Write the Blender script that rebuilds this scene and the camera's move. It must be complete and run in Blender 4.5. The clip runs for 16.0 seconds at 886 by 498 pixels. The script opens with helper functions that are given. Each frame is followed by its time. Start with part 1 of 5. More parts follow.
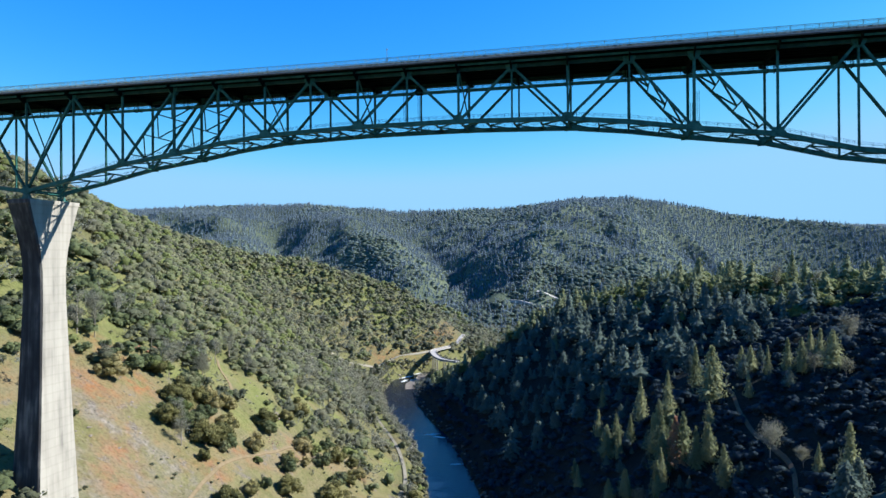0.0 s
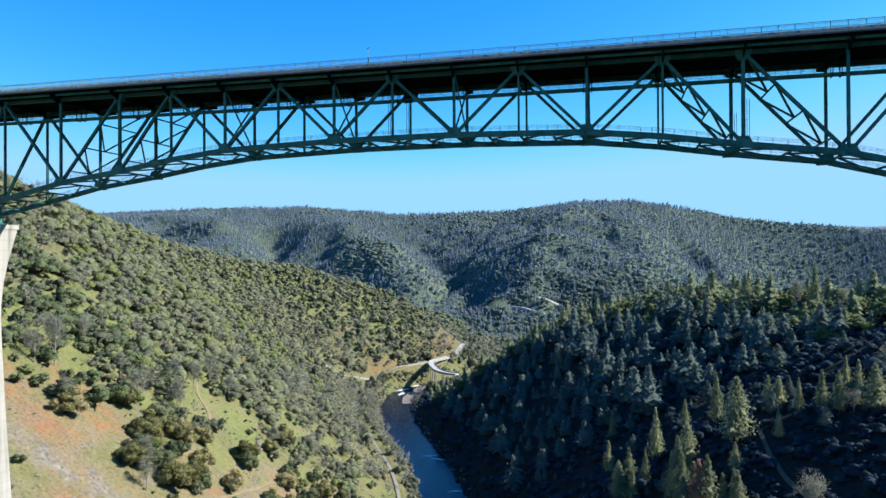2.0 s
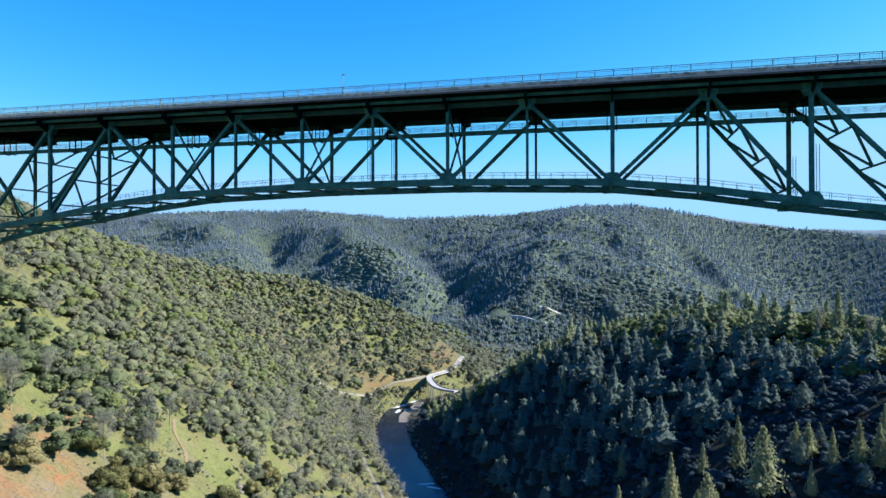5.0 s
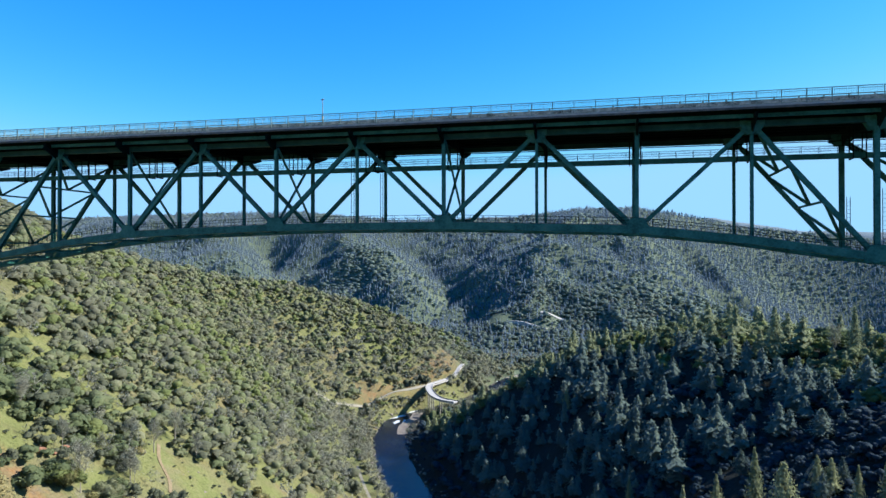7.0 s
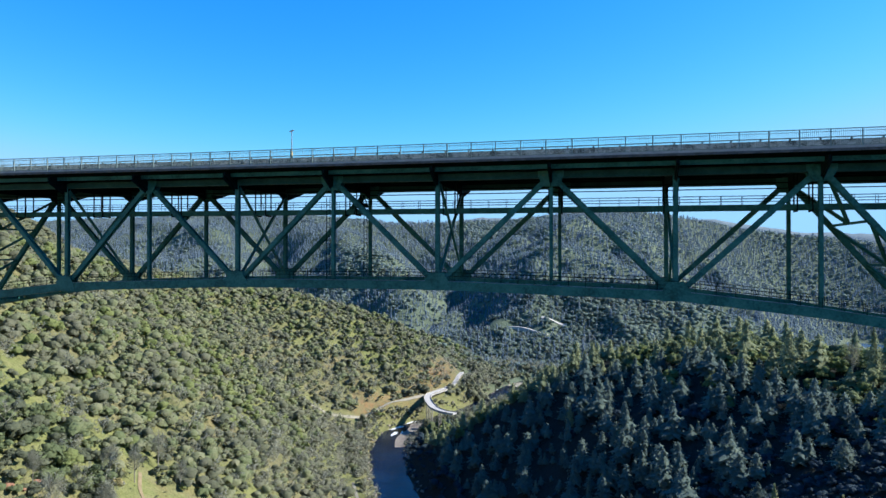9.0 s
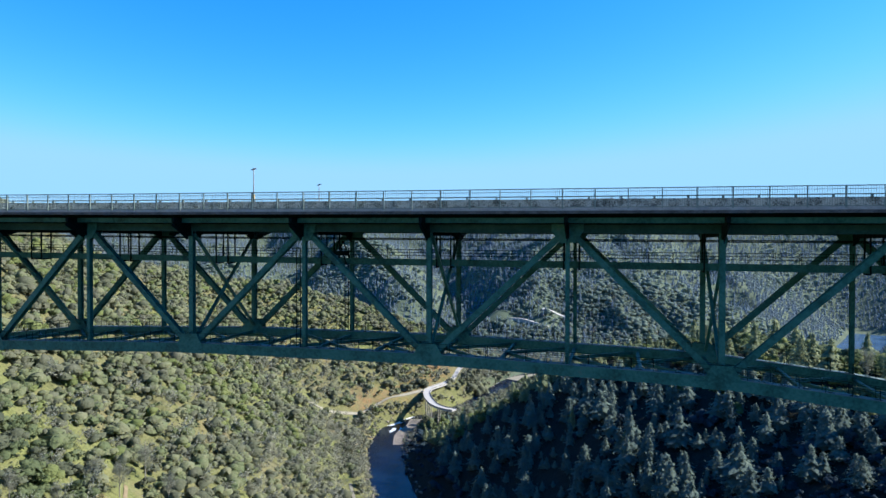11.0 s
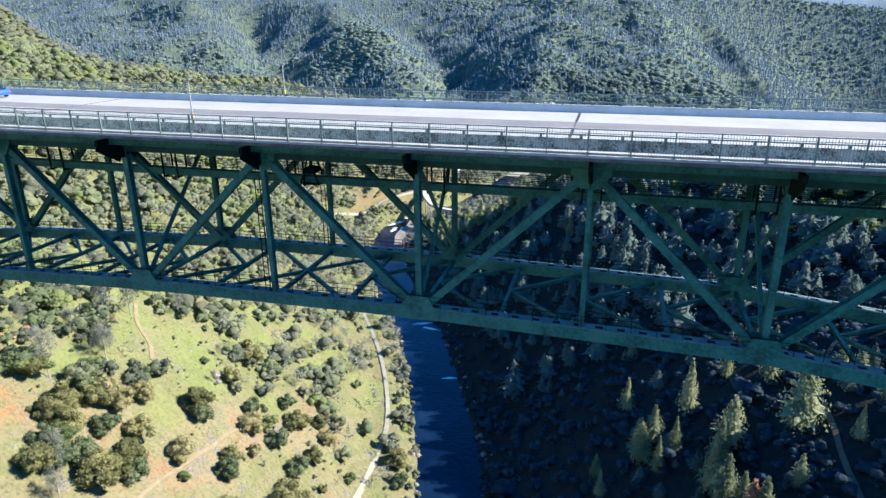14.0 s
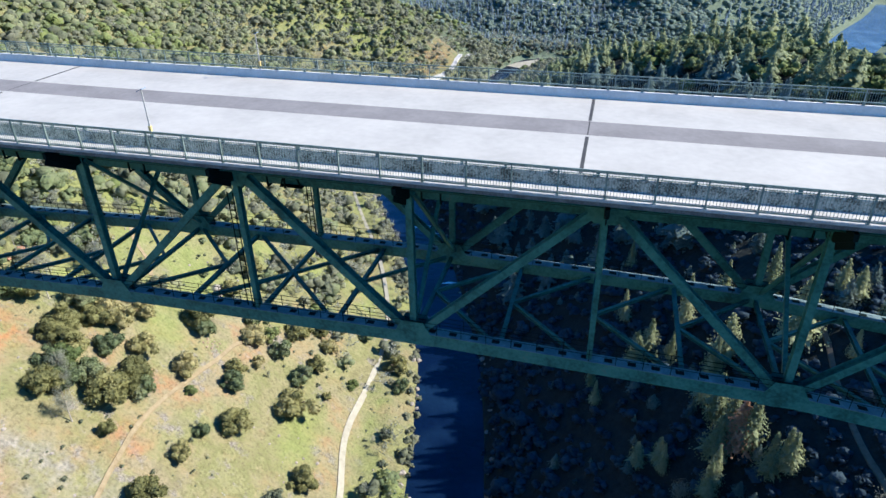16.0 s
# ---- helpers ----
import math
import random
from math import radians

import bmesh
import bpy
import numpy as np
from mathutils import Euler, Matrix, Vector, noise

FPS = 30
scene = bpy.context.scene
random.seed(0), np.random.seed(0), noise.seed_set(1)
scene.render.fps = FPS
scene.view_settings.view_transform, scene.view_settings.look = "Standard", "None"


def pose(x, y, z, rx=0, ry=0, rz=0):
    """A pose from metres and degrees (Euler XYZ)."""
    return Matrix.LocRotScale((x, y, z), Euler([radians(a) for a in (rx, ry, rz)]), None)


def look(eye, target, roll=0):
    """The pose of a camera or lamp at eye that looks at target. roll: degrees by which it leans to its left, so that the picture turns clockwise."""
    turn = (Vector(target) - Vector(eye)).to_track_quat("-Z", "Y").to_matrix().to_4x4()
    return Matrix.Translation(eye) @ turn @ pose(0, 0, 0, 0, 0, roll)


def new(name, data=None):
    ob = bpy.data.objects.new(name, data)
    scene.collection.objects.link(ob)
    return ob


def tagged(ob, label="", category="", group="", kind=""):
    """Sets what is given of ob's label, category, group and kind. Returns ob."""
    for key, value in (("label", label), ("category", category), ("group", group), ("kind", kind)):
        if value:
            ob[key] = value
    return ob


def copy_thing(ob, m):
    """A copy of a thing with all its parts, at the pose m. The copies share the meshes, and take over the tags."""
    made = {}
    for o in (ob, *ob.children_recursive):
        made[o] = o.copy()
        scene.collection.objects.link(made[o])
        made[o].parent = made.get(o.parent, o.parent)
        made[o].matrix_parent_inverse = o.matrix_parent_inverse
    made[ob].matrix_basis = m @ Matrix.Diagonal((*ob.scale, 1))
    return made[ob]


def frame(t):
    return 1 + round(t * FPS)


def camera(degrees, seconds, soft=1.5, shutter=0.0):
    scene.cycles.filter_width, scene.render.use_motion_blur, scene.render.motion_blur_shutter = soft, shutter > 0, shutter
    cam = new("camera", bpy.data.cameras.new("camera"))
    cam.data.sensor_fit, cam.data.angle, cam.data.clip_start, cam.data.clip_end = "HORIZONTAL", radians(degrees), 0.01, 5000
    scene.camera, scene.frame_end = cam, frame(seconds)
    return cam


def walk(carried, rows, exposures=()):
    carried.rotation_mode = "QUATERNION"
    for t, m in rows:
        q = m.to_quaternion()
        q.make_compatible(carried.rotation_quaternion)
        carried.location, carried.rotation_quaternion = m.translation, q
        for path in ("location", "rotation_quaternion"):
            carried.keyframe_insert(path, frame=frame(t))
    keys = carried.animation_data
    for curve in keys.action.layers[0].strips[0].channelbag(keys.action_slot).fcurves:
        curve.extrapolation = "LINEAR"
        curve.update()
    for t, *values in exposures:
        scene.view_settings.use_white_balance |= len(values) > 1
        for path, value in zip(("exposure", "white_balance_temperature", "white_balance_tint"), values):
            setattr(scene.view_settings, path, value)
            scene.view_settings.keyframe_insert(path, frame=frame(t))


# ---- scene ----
cam = camera(68.5, 16.0)
METRES, EYE, TILT, LEAN, TURN = 151.0, 163.0, 0.0, 0.0, 14.5
ROWS = [
    (0.0, 0.0, 0.0, 0.0, 0.0, 0.3, 0.35),
    (0.5, 0.0031, 0.0559, 0.0147, 0.01, 0.32, 0.34),
    (1.0, 0.0062, 0.109, 0.0297, 0.01, 0.34, 0.33),
    (1.5, 0.0091, 0.1552, 0.0439, 0.02, 0.36, 0.32),
    (2.0, 0.0122, 0.2002, 0.0589, 0.02, 0.38, 0.3),
    (2.5, 0.0148, 0.24, 0.0742, 0.03, 0.4, 0.29),
    (3.0, 0.0173, 0.2742, 0.0893, 0.03, 0.41, 0.27),
    (3.5, 0.0193, 0.3037, 0.1041, 0.03, 0.42, 0.24),
    (4.0, 0.0209, 0.3303, 0.119, 0.03, 0.43, 0.21),
    (6.5, 0.0283, 0.4628, 0.1925, 0.05, 0.45, 0.08),
    (7.0, 0.0295, 0.493, 0.2067, 0.06, 0.44, 0.06),
    (7.5, 0.0306, 0.5237, 0.2211, 0.05, 0.44, 0.04),
    (8.0, 0.032, 0.5544, 0.2352, 0.05, 0.44, 0.02),
    (8.5, 0.0332, 0.5842, 0.2492, 0.04, 0.44, 0.01),
    (9.0, 0.0346, 0.6131, 0.2635, 0.04, 0.44, -0.01),
    (9.5, 0.0363, 0.6407, 0.277, 0.05, 0.46, -0.03),
    (10.0, 0.0376, 0.6666, 0.2911, 0.05, 0.48, -0.06),
    (12.5, 0.0424, 0.7654, 0.3653, 0.04, -7.99, 0.1),
    (13.0, 0.0431, 0.7815, 0.3783, 0.01, -11.79, 0.22),
    (13.5, 0.0439, 0.7967, 0.3912, -0.01, -15.59, 0.32),
    (14.0, 0.0448, 0.8107, 0.4046, -0.06, -19.36, 0.46),
    (14.5, 0.0456, 0.8248, 0.4179, -0.1, -22.39, 0.55),
    (15.0, 0.0462, 0.8405, 0.4316, -0.15, -25.19, 0.64),
    (15.5, 0.0464, 0.8569, 0.4457, -0.22, -28.01, 0.7),
    (16.0, 0.0473, 0.8757, 0.4591, -0.23, -29.19, 0.72),
]
EXPOSURES = [(0.0, 1.0), (1.5, 1.08), (4.0, 1.2), (8.0, 1.1), (10.0, 1.12), (12.5, 1.16), (13.5, 1.56), (14.0, 1.7), (14.5, 1.74), (16.0, 1.5)]
walk(cam, [(t, pose(0, 0, EYE, TILT, LEAN, TURN) @ pose(METRES * x, METRES * y, METRES * z, 90 + pitch, roll, yaw)) for t, x, y, z, yaw, pitch, roll in ROWS], EXPOSURES)

# ---- light ----
SUN_AZ, SUN_EL = radians(18.0), radians(37.0)
to_sun = Vector((math.cos(SUN_AZ) * math.cos(SUN_EL), math.sin(SUN_AZ) * math.cos(SUN_EL), math.sin(SUN_EL)))
world = bpy.data.worlds.new("world")
scene.world = world
world.use_nodes = True
wn = world.node_tree.nodes
sky = wn.new("ShaderNodeTexSky")
sky.sky_type = "NISHITA"
sky.sun_disc = False
sky.sun_elevation = SUN_EL
sky.sun_rotation = math.pi / 2 - SUN_AZ
sky.altitude = 300.0
sky.air_density = 0.6
sky.dust_density = 0.0
sky.ozone_density = 3.0


def sky_math(op, a, b, c=None):
    """One step of arithmetic on a channel of the sky."""
    q = wn.new("ShaderNodeMath")
    q.operation = op
    world.node_tree.links.new(a, q.inputs[0])
    q.inputs[1].default_value = b
    if c is not None:
        q.inputs[2].default_value = c
    return q.outputs[0]


# clear deep-blue air: the three colours thin out differently overhead and level off in the pale band at the horizon
split = wn.new("ShaderNodeSeparateColor")
whole = wn.new("ShaderNodeCombineColor")
world.node_tree.links.new(sky.outputs[0], split.inputs[0])
red = sky_math("SMOOTH_MIN", sky_math("MULTIPLY", sky_math("POWER", split.outputs[0], 2.6), 0.026), 0.162, 0.08)
green = sky_math("SMOOTH_MIN", sky_math("MULTIPLY", split.outputs[1], 0.115), 0.336, 0.1)
blue = sky_math("SMOOTH_MIN", sky_math("MULTIPLY", split.outputs[2], 0.19), 0.53, 0.1)
for channel, value in enumerate((red, green, blue)):
    world.node_tree.links.new(value, whole.inputs[channel])
world.node_tree.links.new(whole.outputs[0], wn["Background"].inputs[0])
wn["Background"].inputs[1].default_value = 1.0
sun_data = bpy.data.lights.new("sun", "SUN")
sun_data.energy, sun_data.angle, sun_data.color = 5.0, radians(0.6), (1.0, 0.94, 0.84)
sun = new("sun", sun_data)
sun.matrix_world = look((0, 0, 900), Vector((0, 0, 900)) - to_sun)


# ---- materials ----
def material(name, colours, size=1.0, rough=0.8, metal=0.0, bump=0.0, bump_size=None, spec=0.3, fine=0.0, island=0.0, obj_random=0.0, detail=4.0, through_light=0.0):
    """A noise-driven surface: colours is a list of (stop, rgb); size in metres of the main variation."""
    m = bpy.data.materials.new(name)
    m.use_nodes = True
    nt = m.node_tree
    bs = nt.nodes["Principled BSDF"]
    bs.inputs["Roughness"].default_value = rough
    bs.inputs["Metallic"].default_value = metal
    bs.inputs["Specular IOR Level"].default_value = spec
    geo = nt.nodes.new("ShaderNodeNewGeometry")
    n1 = nt.nodes.new("ShaderNodeTexNoise")
    n1.inputs["Scale"].default_value = 1.0 / size
    n1.inputs["Detail"].default_value = detail
    n1.inputs["Roughness"].default_value = 0.6
    nt.links.new(geo.outputs["Position"], n1.inputs["Vector"])
    fac = n1.outputs["Fac"]

    def add(a, b, k):
        q = nt.nodes.new("ShaderNodeMath")
        q.operation = "MULTIPLY_ADD"
        nt.links.new(b, q.inputs[0])
        q.inputs[1].default_value = k
        r = nt.nodes.new("ShaderNodeMath")
        r.operation = "ADD"
        nt.links.new(a, r.inputs[0])
        q.inputs[2].default_value = -0.5 * k
        nt.links.new(q.outputs[0], r.inputs[1])
        return r.outputs[0]
    if fine:
        n2 = nt.nodes.new("ShaderNodeTexNoise")
        n2.inputs["Scale"].default_value = 9.0 / size
        n2.inputs["Detail"].default_value = 5.0
        nt.links.new(geo.outputs["Position"], n2.inputs["Vector"])
        fac = add(fac, n2.outputs["Fac"], fine)
    if island:
        fac = add(fac, geo.outputs["Random Per Island"], island)
    if obj_random:
        oi = nt.nodes.new("ShaderNodeObjectInfo")
        fac = add(fac, oi.outputs["Random"], obj_random)
    ramp = nt.nodes.new("ShaderNodeValToRGB")
    el = ramp.color_ramp.elements
    while len(el) < len(colours):
        el.new(0.5)
    gain = 1.45 if through_light else 1.0
    for e, (s, c) in zip(el, colours):
        e.position, e.color = s, (*[q * gain for q in c], 1.0)
    nt.links.new(fac, ramp.inputs[0])
    nt.links.new(ramp.outputs[0], bs.inputs["Base Color"])
    if bump:
        n3 = nt.nodes.new("ShaderNodeTexNoise")
        n3.inputs["Scale"].default_value = 1.0 / (bump_size or size * 0.2)
        n3.inputs["Detail"].default_value = 5.0
        nt.links.new(geo.outputs["Position"], n3.inputs["Vector"])
        b = nt.nodes.new("ShaderNodeBump")
        b.inputs["Strength"].default_value = 1.0
        b.inputs["Distance"].default_value = bump
        nt.links.new(n3.outputs["Fac"], b.inputs["Height"])
        nt.links.new(b.outputs[0], bs.inputs["Normal"])
    if through_light:
        tl = nt.nodes.new("ShaderNodeBsdfTranslucent")
        nt.links.new(ramp.outputs[0], tl.inputs["Color"])
        mx = nt.nodes.new("ShaderNodeMixShader")
        mx.inputs[0].default_value = through_light
        nt.links.new(bs.outputs[0], mx.inputs[1])
        nt.links.new(tl.outputs[0], mx.inputs[2])
        nt.links.new(mx.outputs[0], nt.nodes["Material Output"].inputs["Surface"])
    return m


M_steel = material("green_steel", [(0.24, (0.007, 0.05, 0.045)), (0.4, (0.013, 0.086, 0.076)), (0.52, (0.02, 0.118, 0.103)), (0.68, (0.034, 0.145, 0.126)), (0.85, (0.065, 0.12, 0.1))], 2.5, 0.6, 0.0, 0.01, 0.2, 0.2, 0.7)
# darker copy of the green steel: shade under the deck edge painted in
M_topchord = material("shade_darkened_green_steel", [(0.3, (0.006, 0.038, 0.036)), (0.5, (0.01, 0.056, 0.052)), (0.75, (0.02, 0.075, 0.068))], 2.5, 0.65, 0.0, 0.01, 0.2, 0.15, 0.5)
# near-black copy of the steel; the shade under the deck is in its colour
M_steel_dark = material("shade_blackened_steel", [(0.3, (0.0024, 0.0084, 0.0084)), (0.6, (0.0042, 0.0126, 0.0126)), (0.8, (0.0066, 0.0144, 0.0132))], 3.0, 0.85, 0.0, 0.01, 0.3, 0.05, 0.3)
M_galv = material("galvanised_steel", [(0.3, (0.104, 0.1495, 0.1365)), (0.7, (0.195, 0.247, 0.2275))], 1.0, 0.55, 0.2, 0.0, None, 0.4)
M_cover = material("chord_cover", [(0.3, (0.0595, 0.1085, 0.1221)), (0.6, (0.119, 0.175, 0.185)), (0.8, (0.238, 0.2888, 0.296))], 1.5, 0.7, 0.0, 0.0, None, 0.25, 0.3)
M_lane = material("deck_concrete", [(0.25, (0.235, 0.233, 0.226)), (0.5, (0.275, 0.272, 0.263)), (0.75, (0.31, 0.306, 0.295))], 6.0, 0.85, 0.0, 0.004, 0.05, 0.2, 0.5)
M_median = material("median_asphalt", [(0.3, (0.12, 0.115, 0.12)), (0.7, (0.16, 0.155, 0.16))], 4.0, 0.9, 0.0, 0.006, 0.04, 0.2, 0.5)
M_clean = material("pale_barrier_concrete", [(0.3, (0.42, 0.415, 0.4)), (0.6, (0.52, 0.515, 0.5)), (0.8, (0.57, 0.565, 0.55))], 2.0, 0.85, 0.0, 0.005, 0.1, 0.2, 0.5)
M_parapet = material("parapet_concrete", [(0.28, (0.05, 0.049, 0.042)), (0.42, (0.15, 0.147, 0.125)), (0.52, (0.34, 0.33, 0.285)), (0.75, (0.47, 0.455, 0.4))], 1.1, 0.9, 0.0, 0.01, 0.1, 0.2, 0.9)
M_fascia = material("slab_fascia", [(0.3, (0.2475, 0.2496, 0.252)), (0.7, (0.375, 0.3744, 0.3696))], 1.2, 0.9, 0.0, 0.01, 0.1, 0.2, 0.6)
M_edge = material("dark_mottled_concrete", [(0.3, (0.0601, 0.0604, 0.0628)), (0.5, (0.0928, 0.0928, 0.0958)), (0.75, (0.142, 0.1398, 0.1406))], 1.0, 0.9, 0.0, 0.01, 0.1, 0.2, 0.9)
M_path = material("pale_gravel", [(0.3, (0.1886, 0.1779, 0.1435)), (0.7, (0.2624, 0.2501, 0.205))], 3.0, 0.95, 0.0, 0.03, 0.3, 0.1, 0.5)
M_rock = material("grey_rock", [(0.3, (0.1, 0.09, 0.08)), (0.55, (0.19, 0.17, 0.15)), (0.75, (0.29, 0.26, 0.22))], 2.0, 0.9, 0.0, 0.1, 0.5, 0.2, 0.5)
M_bark = material("bark", [(0.3, (0.07, 0.055, 0.042)), (0.7, (0.15, 0.125, 0.1))], 0.8, 0.95, 0.0, 0.05, 0.1, 0.1)
M_greybark = material("pale_bark", [(0.3, (0.2, 0.18, 0.16)), (0.7, (0.32, 0.3, 0.27))], 0.8, 0.95, 0.0, 0.05, 0.1, 0.1)
LEAF = dict(rough=0.8, bump=0.9, bump_size=1.2, spec=0.1, fine=0.4, island=0.14, through_light=0.4)
M_oak = material("oak_leaves", [(0.2, (0.0507, 0.0678, 0.0408)), (0.42, (0.079, 0.1014, 0.0523)), (0.55, (0.0973, 0.1216, 0.0614)), (0.68, (0.1216, 0.1399, 0.0774)), (0.85, (0.1571, 0.1641, 0.1023))], 14.0, obj_random=0.5, **LEAF)
M_slopeoak = material("grey_green_oak_leaves", [(0.2, (0.0884, 0.0918, 0.0403)), (0.42, (0.1352, 0.1346, 0.0576)), (0.6, (0.1768, 0.1683, 0.0768)), (0.85, (0.2288, 0.204, 0.1056))], 8.0, obj_random=0.6, **LEAF)
M_olive = material("olive_scrub_leaves", [(0.2, (0.0603, 0.0719, 0.0491)), (0.5, (0.0923, 0.1021, 0.0679)), (0.8, (0.1312, 0.1341, 0.0962))], 12.0, obj_random=0.4, **LEAF)
M_grey = material("bare_grey_twigs", [(0.2, (0.13, 0.14, 0.11)), (0.5, (0.175, 0.185, 0.148)), (0.8, (0.225, 0.23, 0.19))], 10.0, obj_random=0.4, **LEAF)
M_bright = material("fresh_green_leaves", [(0.2, (0.066, 0.09, 0.036)), (0.5, (0.105, 0.13, 0.05)), (0.8, (0.15, 0.17, 0.07))], 10.0, obj_random=0.4, **LEAF)
# the slope's blue shade is mixed into this needle colour
M_pine = material("shade_tinted_needles", [(0.2, (0.0464, 0.072, 0.0726)), (0.5, (0.0824, 0.1179, 0.1075)), (0.8, (0.1352, 0.1729, 0.1452))], 14.0, obj_random=0.5, **LEAF)
M_rust = material("rusty_dead_needles", [(0.2, (0.22, 0.125, 0.08)), (0.8, (0.34, 0.21, 0.145))], 6.0, **LEAF)
# the haze of distance is put into these three leaf colours as pale blue
M_farwood = material("haze_tinted_far_leaves", [(0.2, (0.153, 0.2, 0.1881)), (0.45, (0.1734, 0.222, 0.2029)), (0.65, (0.1887, 0.238, 0.2075)), (0.85, (0.204, 0.25, 0.2109))], 90.0, rough=0.9, spec=0.05, fine=0.2, island=0.1, bump=0.5, bump_size=2.0, through_light=0.65)
M_midwood = material("haze_tinted_valley_leaves", [(0.2, (0.0808, 0.1127, 0.1063)), (0.45, (0.114, 0.1519, 0.132)), (0.65, (0.1377, 0.1764, 0.1481)), (0.85, (0.171, 0.2009, 0.1771))], 40.0, rough=0.9, spec=0.05, fine=0.3, island=0.16, bump=0.6, bump_size=2.0, through_light=0.5)
M_farpine = material("haze_tinted_far_needles", [(0.2, (0.1224, 0.166, 0.2128)), (0.55, (0.1428, 0.19, 0.2296)), (0.85, (0.1632, 0.21, 0.2352))], 90.0, rough=0.9, spec=0.05, fine=0.2, island=0.1, bump=0.5, bump_size=2.0, through_light=0.65)
# leaf colour taken down to dark navy to hold the slope's shade
M_under = material("shade_darkened_leaves", [(0.2, (0.0133, 0.0251, 0.0387)), (0.5, (0.0236, 0.0413, 0.0565)), (0.8, (0.0413, 0.0649, 0.0744))], 10.0, **LEAF)
# paler, warmer copy of the needles, with sunlight put into the colour
M_litpine = material("sunlit_tinted_needles", [(0.2, (0.1054, 0.1314, 0.0782)), (0.5, (0.1669, 0.1909, 0.1104)), (0.8, (0.2284, 0.2486, 0.1472))], 14.0, obj_random=0.5, **LEAF)


# ---- helpers for shapes ----
def mesh_object(name, verts, faces, mat, parent=None, smooth=False):
    me = bpy.data.meshes.new(name)
    me.from_pydata([tuple(v) for v in verts], [], [tuple(f) for f in faces])
    me.materials.append(mat)
    if smooth:
        me.polygons.foreach_set("use_smooth", [True] * len(me.polygons))
    ob = new(name, me)
    if parent is not None:
        ob.parent = parent
    return ob


def tri_object(name, v, f, mat, parent=None):
    """One mesh from numpy arrays of vertices (n, 3) and triangles (m, 3)."""
    me = bpy.data.meshes.new(name)
    me.vertices.add(len(v))
    me.vertices.foreach_set("co", np.asarray(v, dtype=np.float32).ravel())
    me.loops.add(len(f) * 3)
    me.loops.foreach_set("vertex_index", np.asarray(f, dtype=np.int32).ravel())
    me.polygons.add(len(f))
    me.polygons.foreach_set("loop_start", np.arange(0, len(f) * 3, 3, dtype=np.int32))
    me.update(calc_edges=True)
    me.validate()
    me.polygons.foreach_set("use_smooth", np.ones(len(me.polygons), dtype=bool))
    me.materials.append(mat)
    ob = new(name, me)
    if parent is not None:
        ob.parent = parent
    return ob


class Shape:
    """Gathers boxes and bars into one mesh."""

    def __init__(self):
        self.v, self.f = [], []

    def box(self, x0, x1, y0, y1, z0, z1):
        self.prism([(x0, y0, z0), (x1, y0, z0), (x1, y1, z0), (x0, y1, z0)], [(x0, y0, z1), (x1, y0, z1), (x1, y1, z1), (x0, y1, z1)])
        return self

    def prism(self, low, high):
        b, n = len(self.v), len(low)
        self.v += [*low, *high]
        self.f.append(tuple(b + i for i in reversed(range(n))))
        self.f.append(tuple(b + n + i for i in range(n)))
        for i in range(n):
            j = (i + 1) % n
            self.f.append((b + i, b + j, b + n + j, b + n + i))
        return self

    def bar(self, a, b, w, h, side=(0, 1, 0)):
        """A bar from a to b, w wide along side and h deep across."""
        a, b, side = Vector(a), Vector(b), Vector(side)
        d = (b - a).normalized()
        s = (side - d * side.dot(d)).normalized() * (w / 2)
        u = d.cross(s).normalized() * (h / 2)
        ring = [-s - u, s - u, s + u, -s + u]
        return self.prism([tuple(a + r) for r in ring], [tuple(b + r) for r in ring])

    def run(self, ring, x0, x1):
        """A section of (y, z) points carried along the bridge, following its grade."""
        cuts = [x0] + [x for x in GRADE_X if x0 < x < x1] + [x1]
        b, n, m = len(self.v), len(ring), len(cuts)
        self.v += [(x, y, z + rise(x)) for x in cuts for y, z in ring]
        self.f += [tuple(b + i for i in reversed(range(n))), tuple(b + (m - 1) * n + i for i in range(n))]
        self.f += [(b + k * n + i, b + k * n + (i + 1) % n, b + (k + 1) * n + (i + 1) % n, b + (k + 1) * n + i) for k in range(m - 1) for i in range(n)]
        return self

    def strip(self, x0, x1, y0, y1, z0, z1):
        return self.run([(y0, z0), (y1, z0), (y1, z1), (y0, z1)], x0, x1)

    def h_bar(self, a, b, w, h, t, side=(0, 1, 0)):
        """An H-section: two flanges across side, joined by a web."""
        a, b, sd = Vector(a), Vector(b), Vector(side)
        d = (b - a).normalized()
        s = (sd - d * sd.dot(d)).normalized() * (w / 2 - t / 2)
        self.bar(a + s, b + s, t, h, side)
        self.bar(a - s, b - s, t, h, side)
        return self.bar(a, b, w - 2 * t, t, side)

    def done(self, name, mat, parent=None, label=""):
        ob = mesh_object(name, self.v, self.f, mat, parent)
        return tagged(ob, label) if label else ob


def empty(name, label, category, group="", kind=""):
    return tagged(new(name), label, category, group, kind)


# ---- the land ----
RIVER = [(120, -900), (60, -500), (10, -200), (-25, 0), (-50, 160), (-67, 270), (-82, 350), (-95, 405), (-120, 470), (-152, 545), (-186, 600), (-214, 655), (-246, 735), (-254, 790), (-236, 845), (-204, 900), (-180, 970), (-166, 1060), (-145, 1120), (-60, 1155), (120, 1190), (300, 1240), (420, 1270), (800, 1380)]
LEFT_CREST = [(-560, -900, 250), (-540, 0, 250), (-520, 200, 244), (-510, 440, 224), (-505, 540, 209), (-500, 771, 176), (-475, 926, 140), (-430, 1007, 112), (-330, 1135, 58), (-300, 1200, 30)]
